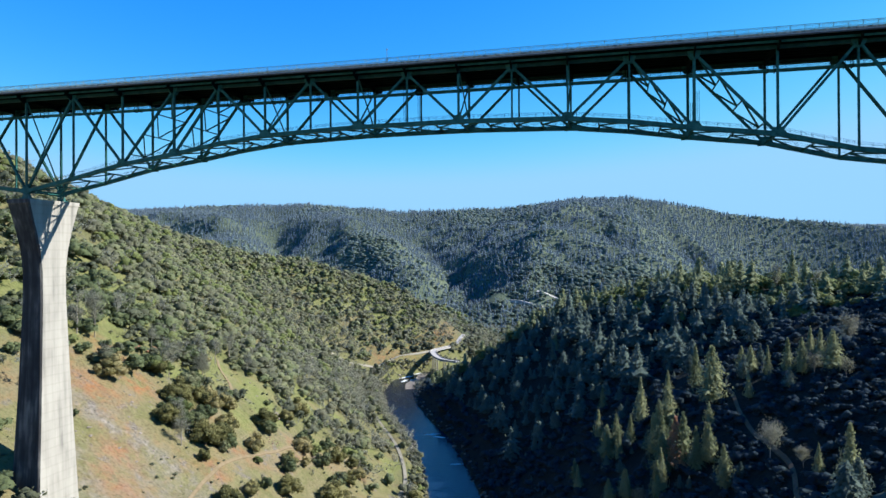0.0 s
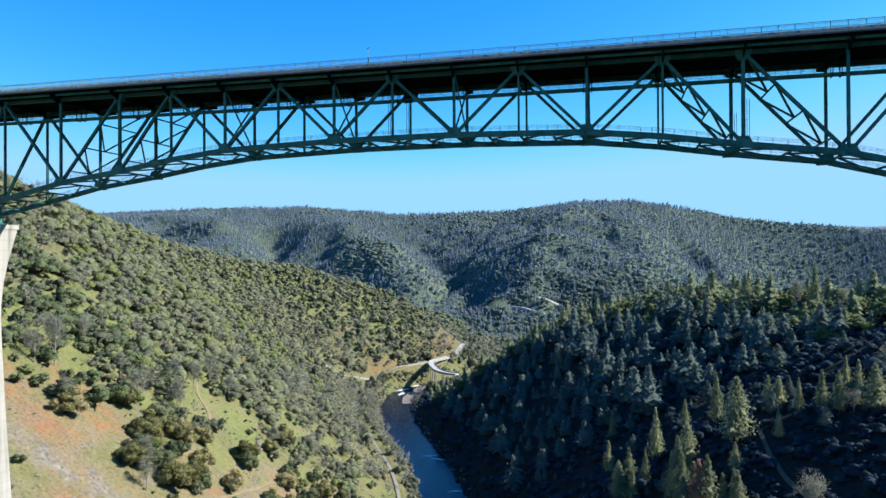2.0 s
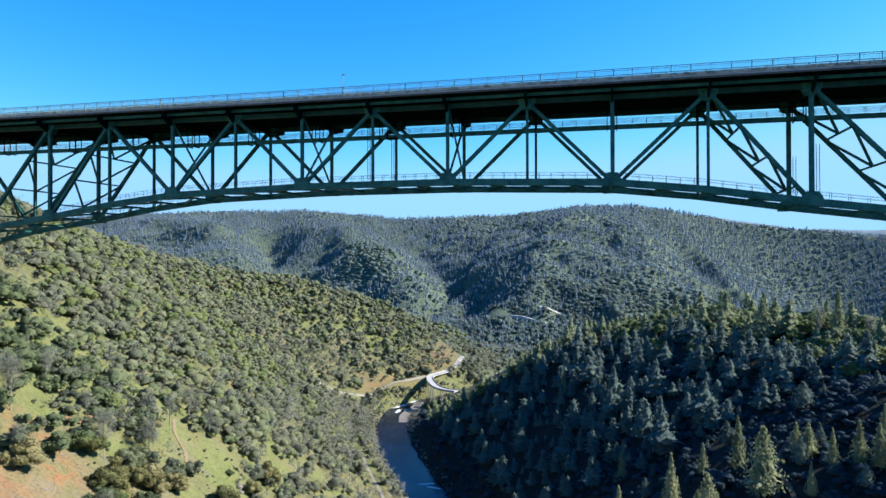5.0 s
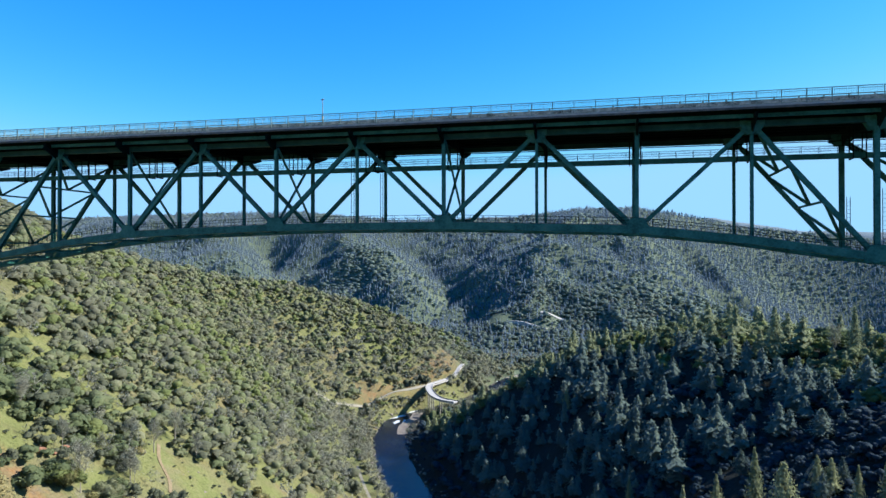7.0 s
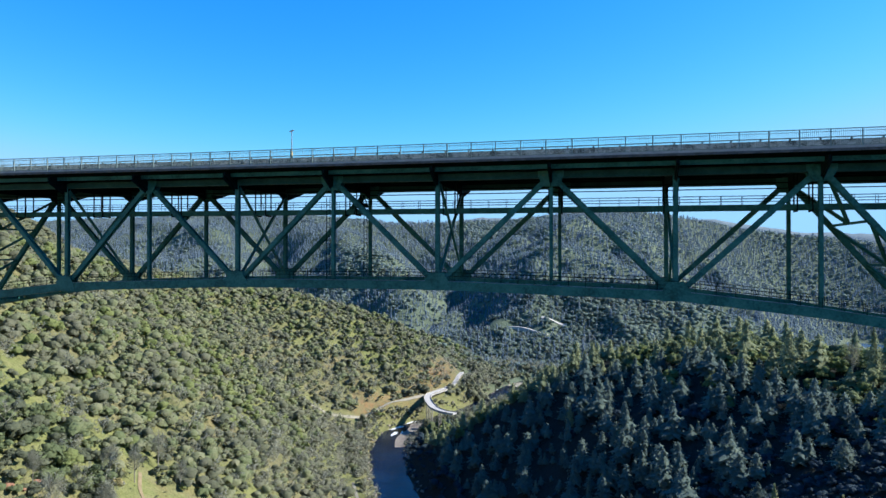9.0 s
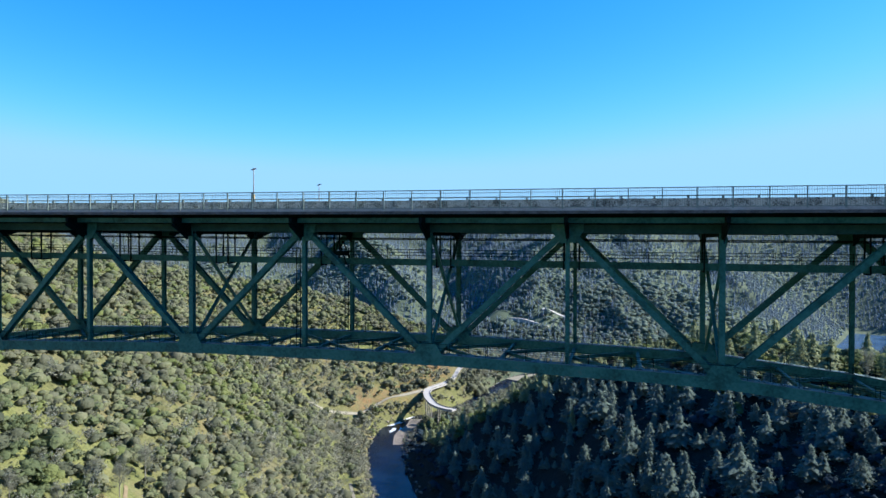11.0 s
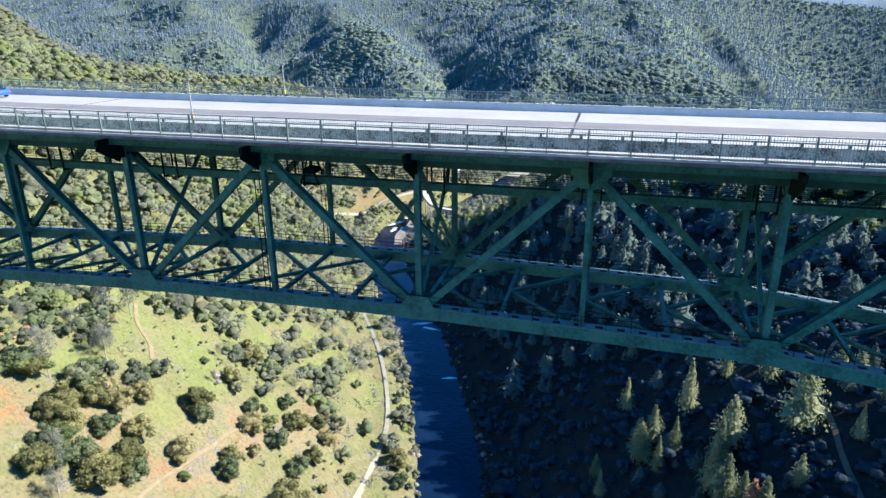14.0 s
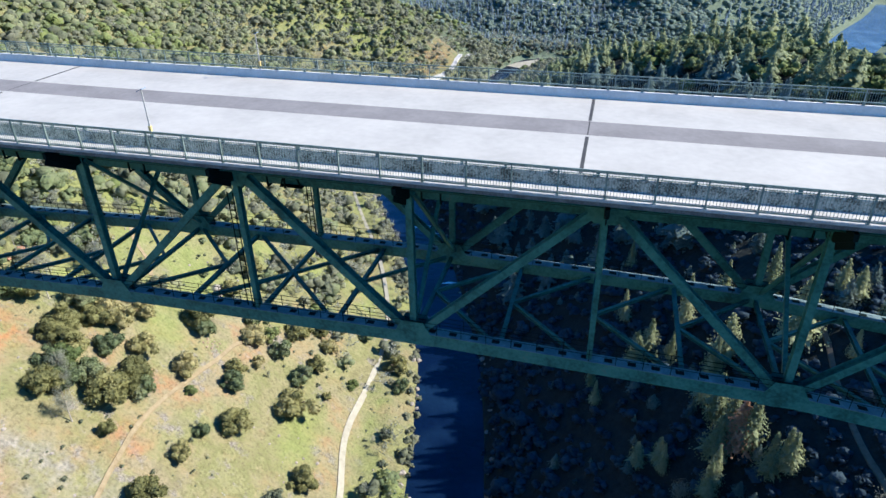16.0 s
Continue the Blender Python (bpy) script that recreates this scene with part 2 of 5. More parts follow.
RIGHT_CREST = [(420, -900, 210), (330, -200, 200), (280, 150, 178), (235, 300, 160), (165, 440, 150), (128, 520, 148), (57, 650, 136), (-20, 678, 118), (-70, 690, 100), (-104, 703, 62), (-167, 720, 26), (-222, 738, 0)]
FAR_CREST = [(-2600, 2300, 330), (-1800, 2200, 335), (-1120, 2200, 345), (-740, 2200, 308), (-340, 2250, 312), (-90, 2200, 334), (70, 2200, 336), (290, 2200, 296), (540, 2200, 255), (800, 2150, 224), (1300, 2100, 190), (2400, 2000, 170)]


# spurs and gullies that run down the far range to the valley
SPURS = [[(-1700, 2080), (-1389, 1922), (-1150, 1800), (-980, 1600)],
         [(-1000, 2150), (-949, 2042), (-844, 1960), (-691, 1780), (-533, 1549), (-448, 1470), (-350, 1390)],
         [(-70, 2140), (-100, 1950), (-137, 1684), (-186, 1449), (-235, 1340)],
         [(480, 2120), (440, 1950), (417, 1748), (400, 1600)], [(1000, 2050), (900, 1850), (820, 1650)]]
GULLIES = [[(-1190, 2120), (-1080, 1950), (-920, 1714), (-811, 1583), (-680, 1480), (-560, 1380)],
           [(-729, 2165), (-616, 2060), (-440, 1700), (-330, 1480), (-270, 1380)],
           [(160, 2100), (165, 1950), (208, 1710), (245, 1560)], [(720, 2080), (650, 1850), (600, 1640)]]
FAR_REACH = [(300, 1240), (345, 1330), (400, 1450), (470, 1590), (540, 1760)]
BANK_ROAD = [(-246, 880), (-237, 912), (-229, 942), (-227, 993), (-225, 1050)]


def along(line, x, y):
    """Distance to a polyline, the height along it, and the side (positive: right of its way)."""
    best = np.full(x.shape, 1e9)
    z = np.zeros(x.shape)
    side = np.zeros(x.shape)
    for a, b in zip(line[:-1], line[1:]):
        ax, ay, bx, by = a[0], a[1], b[0], b[1]
        dx, dy = bx - ax, by - ay
        k = np.clip(((x - ax) * dx + (y - ay) * dy) / (dx * dx + dy * dy), 0, 1)
        px, py = x - ax - k * dx, y - ay - k * dy
        d = np.hypot(px, py)
        near = d < best
        best = np.where(near, d, best)
        side = np.where(near, np.sign(px * dy - py * dx), side)
        if len(a) > 2:
            z = np.where(near, a[2] + k * (b[2] - a[2]), z)
    return best, z, side


def wave(x, y, size, seed, octaves=4):
    """Smooth value noise in -1..1."""
    out = np.zeros(np.shape(x))
    amp, total = 1.0, 0.0
    for o in range(octaves):
        gx, gy = x / size + 37.7 * seed + 11.3 * o, y / size - 21.1 * seed + 5.9 * o
        ix, iy = np.floor(gx), np.floor(gy)
        fx, fy = gx - ix, gy - iy
        fx, fy = fx * fx * (3 - 2 * fx), fy * fy * (3 - 2 * fy)

        def corner(i, j):
            s = np.sin((ix + i) * 127.1 + (iy + j) * 311.7 + seed * 74.7) * 43758.5453
            return 2 * (s - np.floor(s)) - 1
        top = corner(0, 0) * (1 - fx) + corner(1, 0) * fx
        low = corner(0, 1) * (1 - fx) + corner(1, 1) * fx
        out += amp * (top * (1 - fy) + low * fy)
        total += amp
        amp *= 0.5
        size *= 0.5
    return out / total


def softmin(a, b, k):
    h = np.clip(0.5 + 0.5 * (b - a) / k, 0, 1)
    return b + (a - b) * h - k * h * (1 - h)


def land(x, y):
    """Height of the ground."""
    x, y = np.asarray(x, dtype=float), np.asarray(y, dtype=float)
    d, _, side = along(RIVER, x, y)
    dl, zl, sl = along(LEFT_CREST, x, y)
    dr, zr, sr = along(RIGHT_CREST, x, y)
    rough = wave(x, y, 90, 1, 4) * 7 * np.clip((d - 40) / 80, 0, 1) + wave(x, y, 22, 2, 3) * 1.6 * np.clip((d - 22) / 30, 0, 1)
    bank = -3.5 + 11 * np.clip((d - 11.5) / 20, 0, 1)
    steep = np.clip((y - 740) / 90, 0, 1) * np.clip((1100 - y) / 100, 0, 1)
    bank = bank + steep * 17 * np.clip((d - 17) / 10, 0, 1)
    left = bank + (0.80 - 0.1 * steep) * np.maximum(d - 40, 0)
    over = np.where(sl < 0, zl - 0.18 * dl, zl + 0.25 * dl)
    left = softmin(left, over, 30)
    right = -3.5 + 4.5 * np.clip((d - 12) / 6, 0, 1) + 0.80 * np.maximum(d - 18, 0)
    gentle = np.interp(d, [18, 120, 190, 330, 2000], [1, 84, 121, 172, 900])
    right = np.where(d < 18, right, right + (gentle - right) * np.clip((800 - y) / 80, 0, 1))
    over = np.where(sr > 0, zr - 0.42 * dr, zr + 0.4 * dr)
    right = softmin(right, over, 28)
    near = np.where(side > 0, right, left) + rough
    hill = 360 * np.exp(-((x + 1150) ** 2 + (y - 800) ** 2) / 180000) + 1.5 * rough
    near = np.where(sl < 0, np.maximum(near, hill), near)
    near = np.where(y > 1120, np.minimum(near, 26 - 0.3 * (y - 1120)), near)
    df, zf, _ = along(FAR_CREST, x, y)
    wx, wy = x + 34 * wave(x, y, 170, 8, 3), y + 34 * wave(x, y, 170, 9, 3)
    up = np.maximum.reduce([1 / (1 + (along(q, wx, wy)[0] / 85) ** 2) for q in SPURS])
    down = np.maximum.reduce([1 / (1 + (along(q, wx, wy)[0] / 70) ** 2) for q in GULLIES])
    side_spur = (0.5 - np.abs(wave(wx, wy, 150, 5, 3)) * 2.4) * 24
    spur = (46 * up - 60 * down + side_spur) * np.clip((df - 30) / 320, 0, 1) * np.clip((y - 1080) / 260, 0, 1)
    front = np.where(y < 2230, zf - 0.26 * df - 0.00006 * df * df, zf - 0.12 * df)
    far = front + spur + wave(x, y, 120, 7, 4) * 9
    far = np.where(y > 950, far, -60)
    z = -softmin(-near, -far, 40)
    z = np.where(y < 800, near, near + (z - near) * np.clip((y - 800) / 200, 0, 1))
    z = np.where(y > 1000, np.minimum(z, -3.5 + 0.55 * np.maximum(d - 10, 0)), z)
    z = np.where(y > 1230, np.minimum(z, -3 + 0.6 * np.maximum(along(FAR_REACH, x, y)[0] - 36, 0)), z)
    floor = np.where(d < 16, -4.0, -0.6 + 0.12 * np.clip(d - 16, 0, 60))
    z = np.where(d < 12, np.minimum(z, -2.5), np.where(along(FAR_REACH, x, y)[0] < 60, z, np.maximum(z, floor)))
    dk, _, _ = along(BANK_ROAD, x, y)
    return np.where(d > 14, np.maximum(z, 18.6 - 0.8 * np.maximum(dk - 4.5, 0)), z)


def axis(stops):
    out = []
    for (a, step), (b, _) in zip(stops[:-1], stops[1:]):
        out += list(np.arange(a, b, step))
    return np.array(out + [stops[-1][0]])


gx = axis([(-4800, 300), (-2600, 40), (-620, 10), (-300, 5), (0, 6), (260, 20), (1400, 120), (4800, 1)])
gy = axis([(-2500, 200), (-700, 40), (100, 12), (200, 5), (460, 7), (760, 12), (1300, 24), (2500, 150), (4700, 1)])
GX, GY = np.meshgrid(gx, gy)
GZ = land(GX, GY)
nx, ny = len(gx), len(gy)
idx = np.arange(nx * ny).reshape(ny, nx)
quad = np.stack([idx[:-1, :-1], idx[:-1, 1:], idx[1:, 1:], idx[1:, :-1]], -1).reshape(-1, 4)
tris = np.concatenate([quad[:, [0, 1, 2]], quad[:, [0, 2, 3]]])


def ground_material():
    m = bpy.data.materials.new("hillside_soil_and_grass")
    m.use_nodes = True
    nt = m.node_tree
    bs = nt.nodes["Principled BSDF"]
    bs.inputs["Roughness"].default_value = 0.95
    bs.inputs["Specular IOR Level"].default_value = 0.1
    geo = nt.nodes.new("ShaderNodeNewGeometry")

    def noise_at(scale, detail=5.0):
        n = nt.nodes.new("ShaderNodeTexNoise")
        n.inputs["Scale"].default_value = scale
        n.inputs["Detail"].default_value = detail
        n.inputs["Roughness"].default_value = 0.62
        nt.links.new(geo.outputs["Position"], n.inputs["Vector"])
        return n.outputs["Fac"]

    def ramp(src, stops):
        r = nt.nodes.new("ShaderNodeValToRGB")
        el = r.color_ramp.elements
        while len(el) < len(stops):
            el.new(0.5)
        for e, (s, c) in zip(el, stops):
            e.position, e.color = s, (*c, 1)
        nt.links.new(src, r.inputs[0])
        return r.outputs[0]

    def mix(f, a, b):
        q = nt.nodes.new("ShaderNodeMix")
        q.data_type = "RGBA"
        nt.links.new(f, q.inputs["Factor"])
        nt.links.new(a, q.inputs["A"])
        nt.links.new(b, q.inputs["B"])
        return q.outputs["Result"]
    grass = ramp(noise_at(0.05, 7.0), [(0.3, (0.116, 0.108, 0.058)), (0.42, (0.165, 0.152, 0.084)), (0.5, (0.128, 0.13, 0.06)), (0.58, (0.165, 0.16, 0.082)), (0.66, (0.134, 0.13, 0.07)), (0.75, (0.195, 0.176, 0.112))])
    soil = ramp(noise_at(0.09, 7.0), [(0.3, (0.122, 0.108, 0.072)), (0.45, (0.18, 0.156, 0.1)), (0.54, (0.19, 0.152, 0.09)), (0.62, (0.2, 0.135, 0.08)), (0.7, (0.185, 0.158, 0.124)), (0.8, (0.138, 0.123, 0.1))])
    mask = ramp(noise_at(0.024, 8.0), [(0.46, (0, 0, 0)), (0.56, (1, 1, 1))])
    litter = ramp(noise_at(0.2, 6.0), [(0.3, (0.08, 0.085, 0.042)), (0.55, (0.12, 0.13, 0.058)), (0.75, (0.165, 0.165, 0.085))])
    fine = ramp(noise_at(0.8, 8.0), [(0.28, (0.5, 0.5, 0.47)), (0.45, (0.9, 0.9, 0.88)), (0.7, (1.12, 1.1, 1.08))])
    rub = ramp(noise_at(0.11, 9.0), [(0.57, (0, 0, 0)), (0.66, (1, 1, 1))])
    stones = ramp(noise_at(1.6, 5.0), [(0.35, (0.1, 0.09, 0.08)), (0.6, (0.18, 0.165, 0.145)), (0.75, (0.25, 0.23, 0.2))])
    cover = nt.nodes.new("ShaderNodeAttribute")
    cover.attribute_name = "litter"
    col = mix(cover.outputs["Fac"], mix(rub, mix(mask, grass, soil), stones), litter)
    rust = ramp(noise_at(0.13, 8.0), [(0.35, (0.17, 0.115, 0.075)), (0.5, (0.22, 0.128, 0.07)), (0.62, (0.26, 0.12, 0.056)), (0.75, (0.19, 0.13, 0.085))])
    grey = ramp(noise_at(0.5, 8.0), [(0.3, (0.1, 0.095, 0.085)), (0.5, (0.17, 0.16, 0.145)), (0.7, (0.26, 0.245, 0.22))])
    for key, tone in (("red_soil", rust), ("scree", grey)):
        zone = nt.nodes.new("ShaderNodeAttribute")
        zone.attribute_name = key
        ragged = nt.nodes.new("ShaderNodeMath")
        ragged.operation = "MULTIPLY"
        nt.links.new(zone.outputs["Fac"], ragged.inputs[0])
        nt.links.new(ramp(noise_at(0.16, 8.0), [(0.38, (0, 0, 0)), (0.6, (1, 1, 1))]), ragged.inputs[1])
        col = mix(ragged.outputs[0], col, tone)
    lush = ramp(noise_at(0.12, 7.0), [(0.3, (0.11, 0.128, 0.046)), (0.5, (0.14, 0.165, 0.058)), (0.72, (0.175, 0.178, 0.082))])
    meadow = nt.nodes.new("ShaderNodeAttribute")
    meadow.attribute_name = "fresh_grass"
    col = mix(meadow.outputs["Fac"], col, lush)
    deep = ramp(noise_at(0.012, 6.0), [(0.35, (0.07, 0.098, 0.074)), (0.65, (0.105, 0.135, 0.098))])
    # near-black floor tone: the right slope's shade is painted into the ground
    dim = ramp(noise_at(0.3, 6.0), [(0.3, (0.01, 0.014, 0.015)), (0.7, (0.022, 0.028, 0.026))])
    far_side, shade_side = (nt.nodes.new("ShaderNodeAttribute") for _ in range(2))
    far_side.attribute_name, shade_side.attribute_name = "far_wood_floor", "shade_darkened_floor"
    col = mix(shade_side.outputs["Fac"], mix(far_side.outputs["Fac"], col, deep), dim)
    mul = nt.nodes.new("ShaderNodeMix")
    mul.data_type, mul.blend_type = "RGBA", "MULTIPLY"
    mul.inputs["Factor"].default_value = 1.0
    nt.links.new(col, mul.inputs["A"])
    nt.links.new(fine, mul.inputs["B"])
    nt.links.new(mul.outputs["Result"], bs.inputs["Base Color"])
    b = nt.nodes.new("ShaderNodeBump")
    b.inputs["Distance"].default_value = 1.0
    nt.links.new(noise_at(0.4, 8.0), b.inputs["Height"])
    nt.links.new(b.outputs[0], bs.inputs["Normal"])
    return m


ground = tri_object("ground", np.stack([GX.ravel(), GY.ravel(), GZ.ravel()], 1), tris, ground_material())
ground.data.polygons.foreach_set("use_smooth", [True] * len(ground.data.polygons))


MEADOWS = ((-214, 358, 19, 26), (-194, 315, 12, 16), (-226, 306, 10, 12), (-154, 440, 11, 36), (-204, 412, 9, 20), (-182, 428, 9, 14), (-112, 300, 6, 30), (-120, 345, 7, 30), (-248, 282, 8, 8), (-140, 318, 9, 22), (-240, 358, 9, 12), (-196, 351, 10, 14), (-176, 374, 8, 13), (-199, 457, 8, 18), (-216, 905, 10, 20))


def open_ground(x, y):
    """How open the ground is: 1 on the bare slope by the pier, 0 in the wood."""
    a = np.clip(1.35 - np.hypot((x + 190) / 62, (y - 235) / 85) ** 2, 0, 1)
    b = np.clip(1.4 - np.hypot((x + 165) / 50, (y - 310) / 75) ** 2, 0, 1)
    c = np.clip((200 - y) / 60, 0, 1) * (x < -40)
    e = np.clip(1.3 - np.hypot((x + 138) / 34, (y - 335) / 95) ** 2, 0, 0.84)
    out = np.maximum.reduce([a, b, c, e])
    for cx, cy, rx, ry in MEADOWS:
        out = np.maximum(out, np.clip(2.2 * (1.1 - np.hypot((x - cx) / rx, (y - cy) / ry)), 0, 0.97))
    return out


bare = np.maximum(open_ground(GX, GY), 0.3 * np.clip(wave(GX, GY, 60, 41, 3) * 2.2, 0, 1) * (GX < -100))
layer = ground.data.attributes.new("litter", "FLOAT", "POINT")
wood = np.where((GX < -95) & (GY < 900), 0.62, 1.0)
layer.data.foreach_set("value", (wood * (1 - bare)).ravel().astype(np.float32))
right_side = along(RIVER, GX, GY)
fresh = np.zeros(GX.shape)
for cx, cy, rx, ry in MEADOWS:
    fresh = np.maximum(fresh, np.clip(1.5 * (1 + 0.7 * wave(GX, GY, 14, 71, 3) - np.hypot((GX - cx) / rx, (GY - cy) / ry)), 0, 0.85))
fresh = np.maximum(fresh, 0.7 * (1 - open_ground(GX, GY)) * np.clip(wave(GX, GY, 55, 43, 3) * 2.0 + 0.2, 0, 1) * (GX < -100) * (GY < 950))
red = np.zeros(GX.shape)
for cx, cy, rx, ry in ((-223, 241, 13, 11), (-221, 274, 8, 8), (-194, 224, 9, 12), (-182, 293, 8, 6), (-244, 270, 14, 10), (-247, 242, 12, 14), (-178, 262, 6, 10), (-182, 208, 12, 10), (-222, 265, 6, 8)):
    red = np.maximum(red, np.clip(1.6 * (1.1 - np.hypot((GX - cx) / rx, (GY - cy) / ry)), 0, 1))
CUT_BANK = [(-300, 800), (-272, 858), (-258, 905), (-248, 960), (-242, 1010)]
cut_bank = np.clip(1.4 - along(CUT_BANK, GX, GY)[0] / 15, 0, 1)
red = np.maximum(red, 0.9 * cut_bank)
scree = np.clip(1.3 - along([(-224, 226), (-212, 228), (-203, 233), (-192, 239), (-180, 244)], GX, GY)[0] / 6, 0, 0.9)
scree = np.maximum(scree, np.clip(1.2 - np.hypot((GX + 158) / 40, (GY - 226) / 24), 0, 0.5))
scree = np.maximum(scree, np.clip(1.4 - along([(-205, 205), (-184, 194), (-170, 190)], GX, GY)[0] / 6, 0, 0.7))
for key, value in (("red_soil", red), ("scree", scree), ("fresh_grass", fresh * (1 - 0.7 * np.clip(1.5 - along(CUT_BANK, GX, GY)[0] / 30, 0, 1))), ("far_wood_floor", np.clip((GY - 950) / 150, 0, 1)), ("shade_darkened_floor", np.clip((right_side[0] - 11) / 5, 0, 1) * (right_side[2] > 0) * np.clip((900 - GY) / 100, 0, 1))):
    layer = ground.data.attributes.new(key, "FLOAT", "POINT")
    layer.data.foreach_set("value", value.ravel().astype(np.float32))
tagged(ground, "steep canyon hillsides of grass, bare soil and rock", "ground", kind="structure")


def water_material(name, deep, pale):
    m = bpy.data.materials.new(name)
    m.use_nodes = True
    nt = m.node_tree
    bs = nt.nodes["Principled BSDF"]
    bs.inputs["Roughness"].default_value = 0.12
    bs.inputs["IOR"].default_value = 1.33
    bs.inputs["Specular IOR Level"].default_value = 0.25
    geo = nt.nodes.new("ShaderNodeNewGeometry")
    n = nt.nodes.new("ShaderNodeTexNoise")
    n.inputs["Scale"].default_value = 0.35
    n.inputs["Detail"].default_value = 6.0
    nt.links.new(geo.outputs["Position"], n.inputs["Vector"])
    b = nt.nodes.new("ShaderNodeBump")
    b.inputs["Distance"].default_value = 0.3
    nt.links.new(n.outputs["Fac"], b.inputs["Height"])
    nt.links.new(b.outputs[0], bs.inputs["Normal"])
    n2 = nt.nodes.new("ShaderNodeTexNoise")
    n2.inputs["Scale"].default_value = 0.03
    n2.inputs["Detail"].default_value = 7.0
    nt.links.new(geo.outputs["Position"], n2.inputs["Vector"])
    r = nt.nodes.new("ShaderNodeValToRGB")
    r.color_ramp.elements[0].position, r.color_ramp.elements[0].color = 0.45, (*deep, 1)
    r.color_ramp.elements[1].position, r.color_ramp.elements[1].color = 0.75, (*pale, 1)
    nt.links.new(n2.outputs["Fac"], r.inputs[0])
    nt.links.new(r.outputs[0], bs.inputs["Base Color"])
    return m


def ribbon(name, line, width, mat, lift, thick=0.0, level=None):
    """A strip along a line of (x, y) or (x, y, z), draped on the land unless level or z is given."""
    pts = [Vector((p[0], p[1], 0)) for p in line]
    v, f = [], []
    for i, p in enumerate(pts):
        a, b = pts[max(i - 1, 0)], pts[min(i + 1, len(pts) - 1)]
        n = Vector((-(b - a).y, (b - a).x, 0)).normalized() * width / 2
        for q in (p + n, p - n):
            z = line[i][2] if len(line[i]) > 2 else level if level is not None else float(land(q.x, q.y)) + lift
            v += [(q.x, q.y, z), (q.x, q.y, z - max(thick, 0.6))]
    for i in range(len(pts) - 1):
        a, b = 4 * i, 4 * i + 4
        f += [(a, b, b + 2, a + 2), (a + 1, a + 3, b + 3, b + 1), (a, a + 1, b + 1, b), (a + 2, b + 2, b + 3, a + 3)]
    f += [(0, 2, 3, 1), (len(v) - 4, len(v) - 3, len(v) - 1, len(v) - 2)]
    return mesh_object(name, v, f, mat)


def smooth_line(line, n=8):
    """Catmull-Rom points through a line."""
    pts = [np.array(p, dtype=float) for p in line]
    pts = [2 * pts[0] - pts[1], *pts, 2 * pts[-1] - pts[-2]]
    out = []
    for a, b, c, d in zip(pts[:-3], pts[1:-2], pts[2:-1], pts[3:]):
        for k in range(n):
            t = k / n
            out.append(0.5 * (2 * b + (c - a) * t + (2 * a - 5 * b + 4 * c - d) * t * t + (3 * b - a - 3 * c + d) * t ** 3))
    return [tuple(p) for p in out + [pts[-2]]]


river = ribbon("water", smooth_line(RIVER), 44, water_material("river_water", (0.0013, 0.005, 0.019), (0.005, 0.017, 0.042)), 0, 0.0, level=0.0)
tagged(river, "deep blue river with pale riffles", "river", kind="structure")


# paths and roads
M_trail = material("earth_trail", [(0.3, (0.153, 0.1188, 0.072)), (0.7, (0.216, 0.1755, 0.1125))], 2.5, 0.95, 0.0, 0.03, 0.3, 0.1, 0.5)
M_dark_earth = material("dark_trail_earth", [(0.3, (0.075, 0.062, 0.045)), (0.7, (0.12, 0.1, 0.075))], 2.0, 0.95, 0.0, 0.03, 0.3, 0.1, 0.5)
M_road = material("grey_road", [(0.3, (0.3, 0.295, 0.29)), (0.7, (0.4, 0.395, 0.385))], 6.0, 0.9, 0.0, 0.01, 0.2, 0.2, 0.4)
PATH = [(-85, 180), (-102, 250), (-112, 283), (-117, 301), (-124, 322), (-127, 338), (-128.5, 361), (-131, 386), (-135, 416), (-149, 456), (-172, 504), (-205, 560), (-232, 610)]
TRAIL = [(-152, 190), (-165, 222), (-171.6, 241), (-175.9, 261), (-178.3, 275.6), (-178.8, 293), (-177.8, 311), (-175.5, 334), (-170, 352)]
TRACK = [(-214, 336), (-221, 344), (-231, 350), (-241, 362)]
SHADE_TRAIL = [(56, 200), (58, 233), (61, 258), (56, 307), (56, 334), (57, 361), (70, 385)]
BANK_PATH = [(-330, 720), (-300, 770), (-278, 826), (-264, 855), (-248, 884)]
RIDGE_ROAD = [(-250, 1318, 65.5), (-217, 1316, 65.8), (-183, 1314, 65.6), (-158, 1305, 61), (-131, 1292, 55.8)]
UPPER_ROAD = [(-148, 1338), (-126, 1340), (-104, 1346)]
for line, width, mat, name, label in ((PATH, 2.4, M_path, "path", "pale gravel river path"), (TRAIL, 1.1, M_trail, "path", "narrow earth trail over the slope"), (BANK_PATH, 3.4, M_path, "path", "pale track along the cut bank"), (SHADE_TRAIL, 1.5, M_dark_earth, "path", "earth trail through the conifers"),
                                      (RIDGE_ROAD, 6.0, M_road, "road", "pale road cut into the far slope"), (UPPER_ROAD, 5.5, M_road, "road", "pale road on the far slope")):
    tagged(ribbon(name, smooth_line(line), width, mat, 0.55 if width < 5 else 0.8, 9.0 if line is RIDGE_ROAD else 0.0), label, "path" if width < 5 else "road", kind="structure")
tagged(ribbon("path", smooth_line(TRACK), 1.6, M_trail, 0.4), "rutted earth track on the green meadow", "path", kind="structure")
tagged(ribbon("road", [(x, y, max(float(land(x, y)), float(land(x + 4, y)), 18.0) + 1.4) for x, y in smooth_line(BANK_ROAD)], 6.5, M_road, 0, 2.5), "grey road along the river bank", "road", kind="structure")


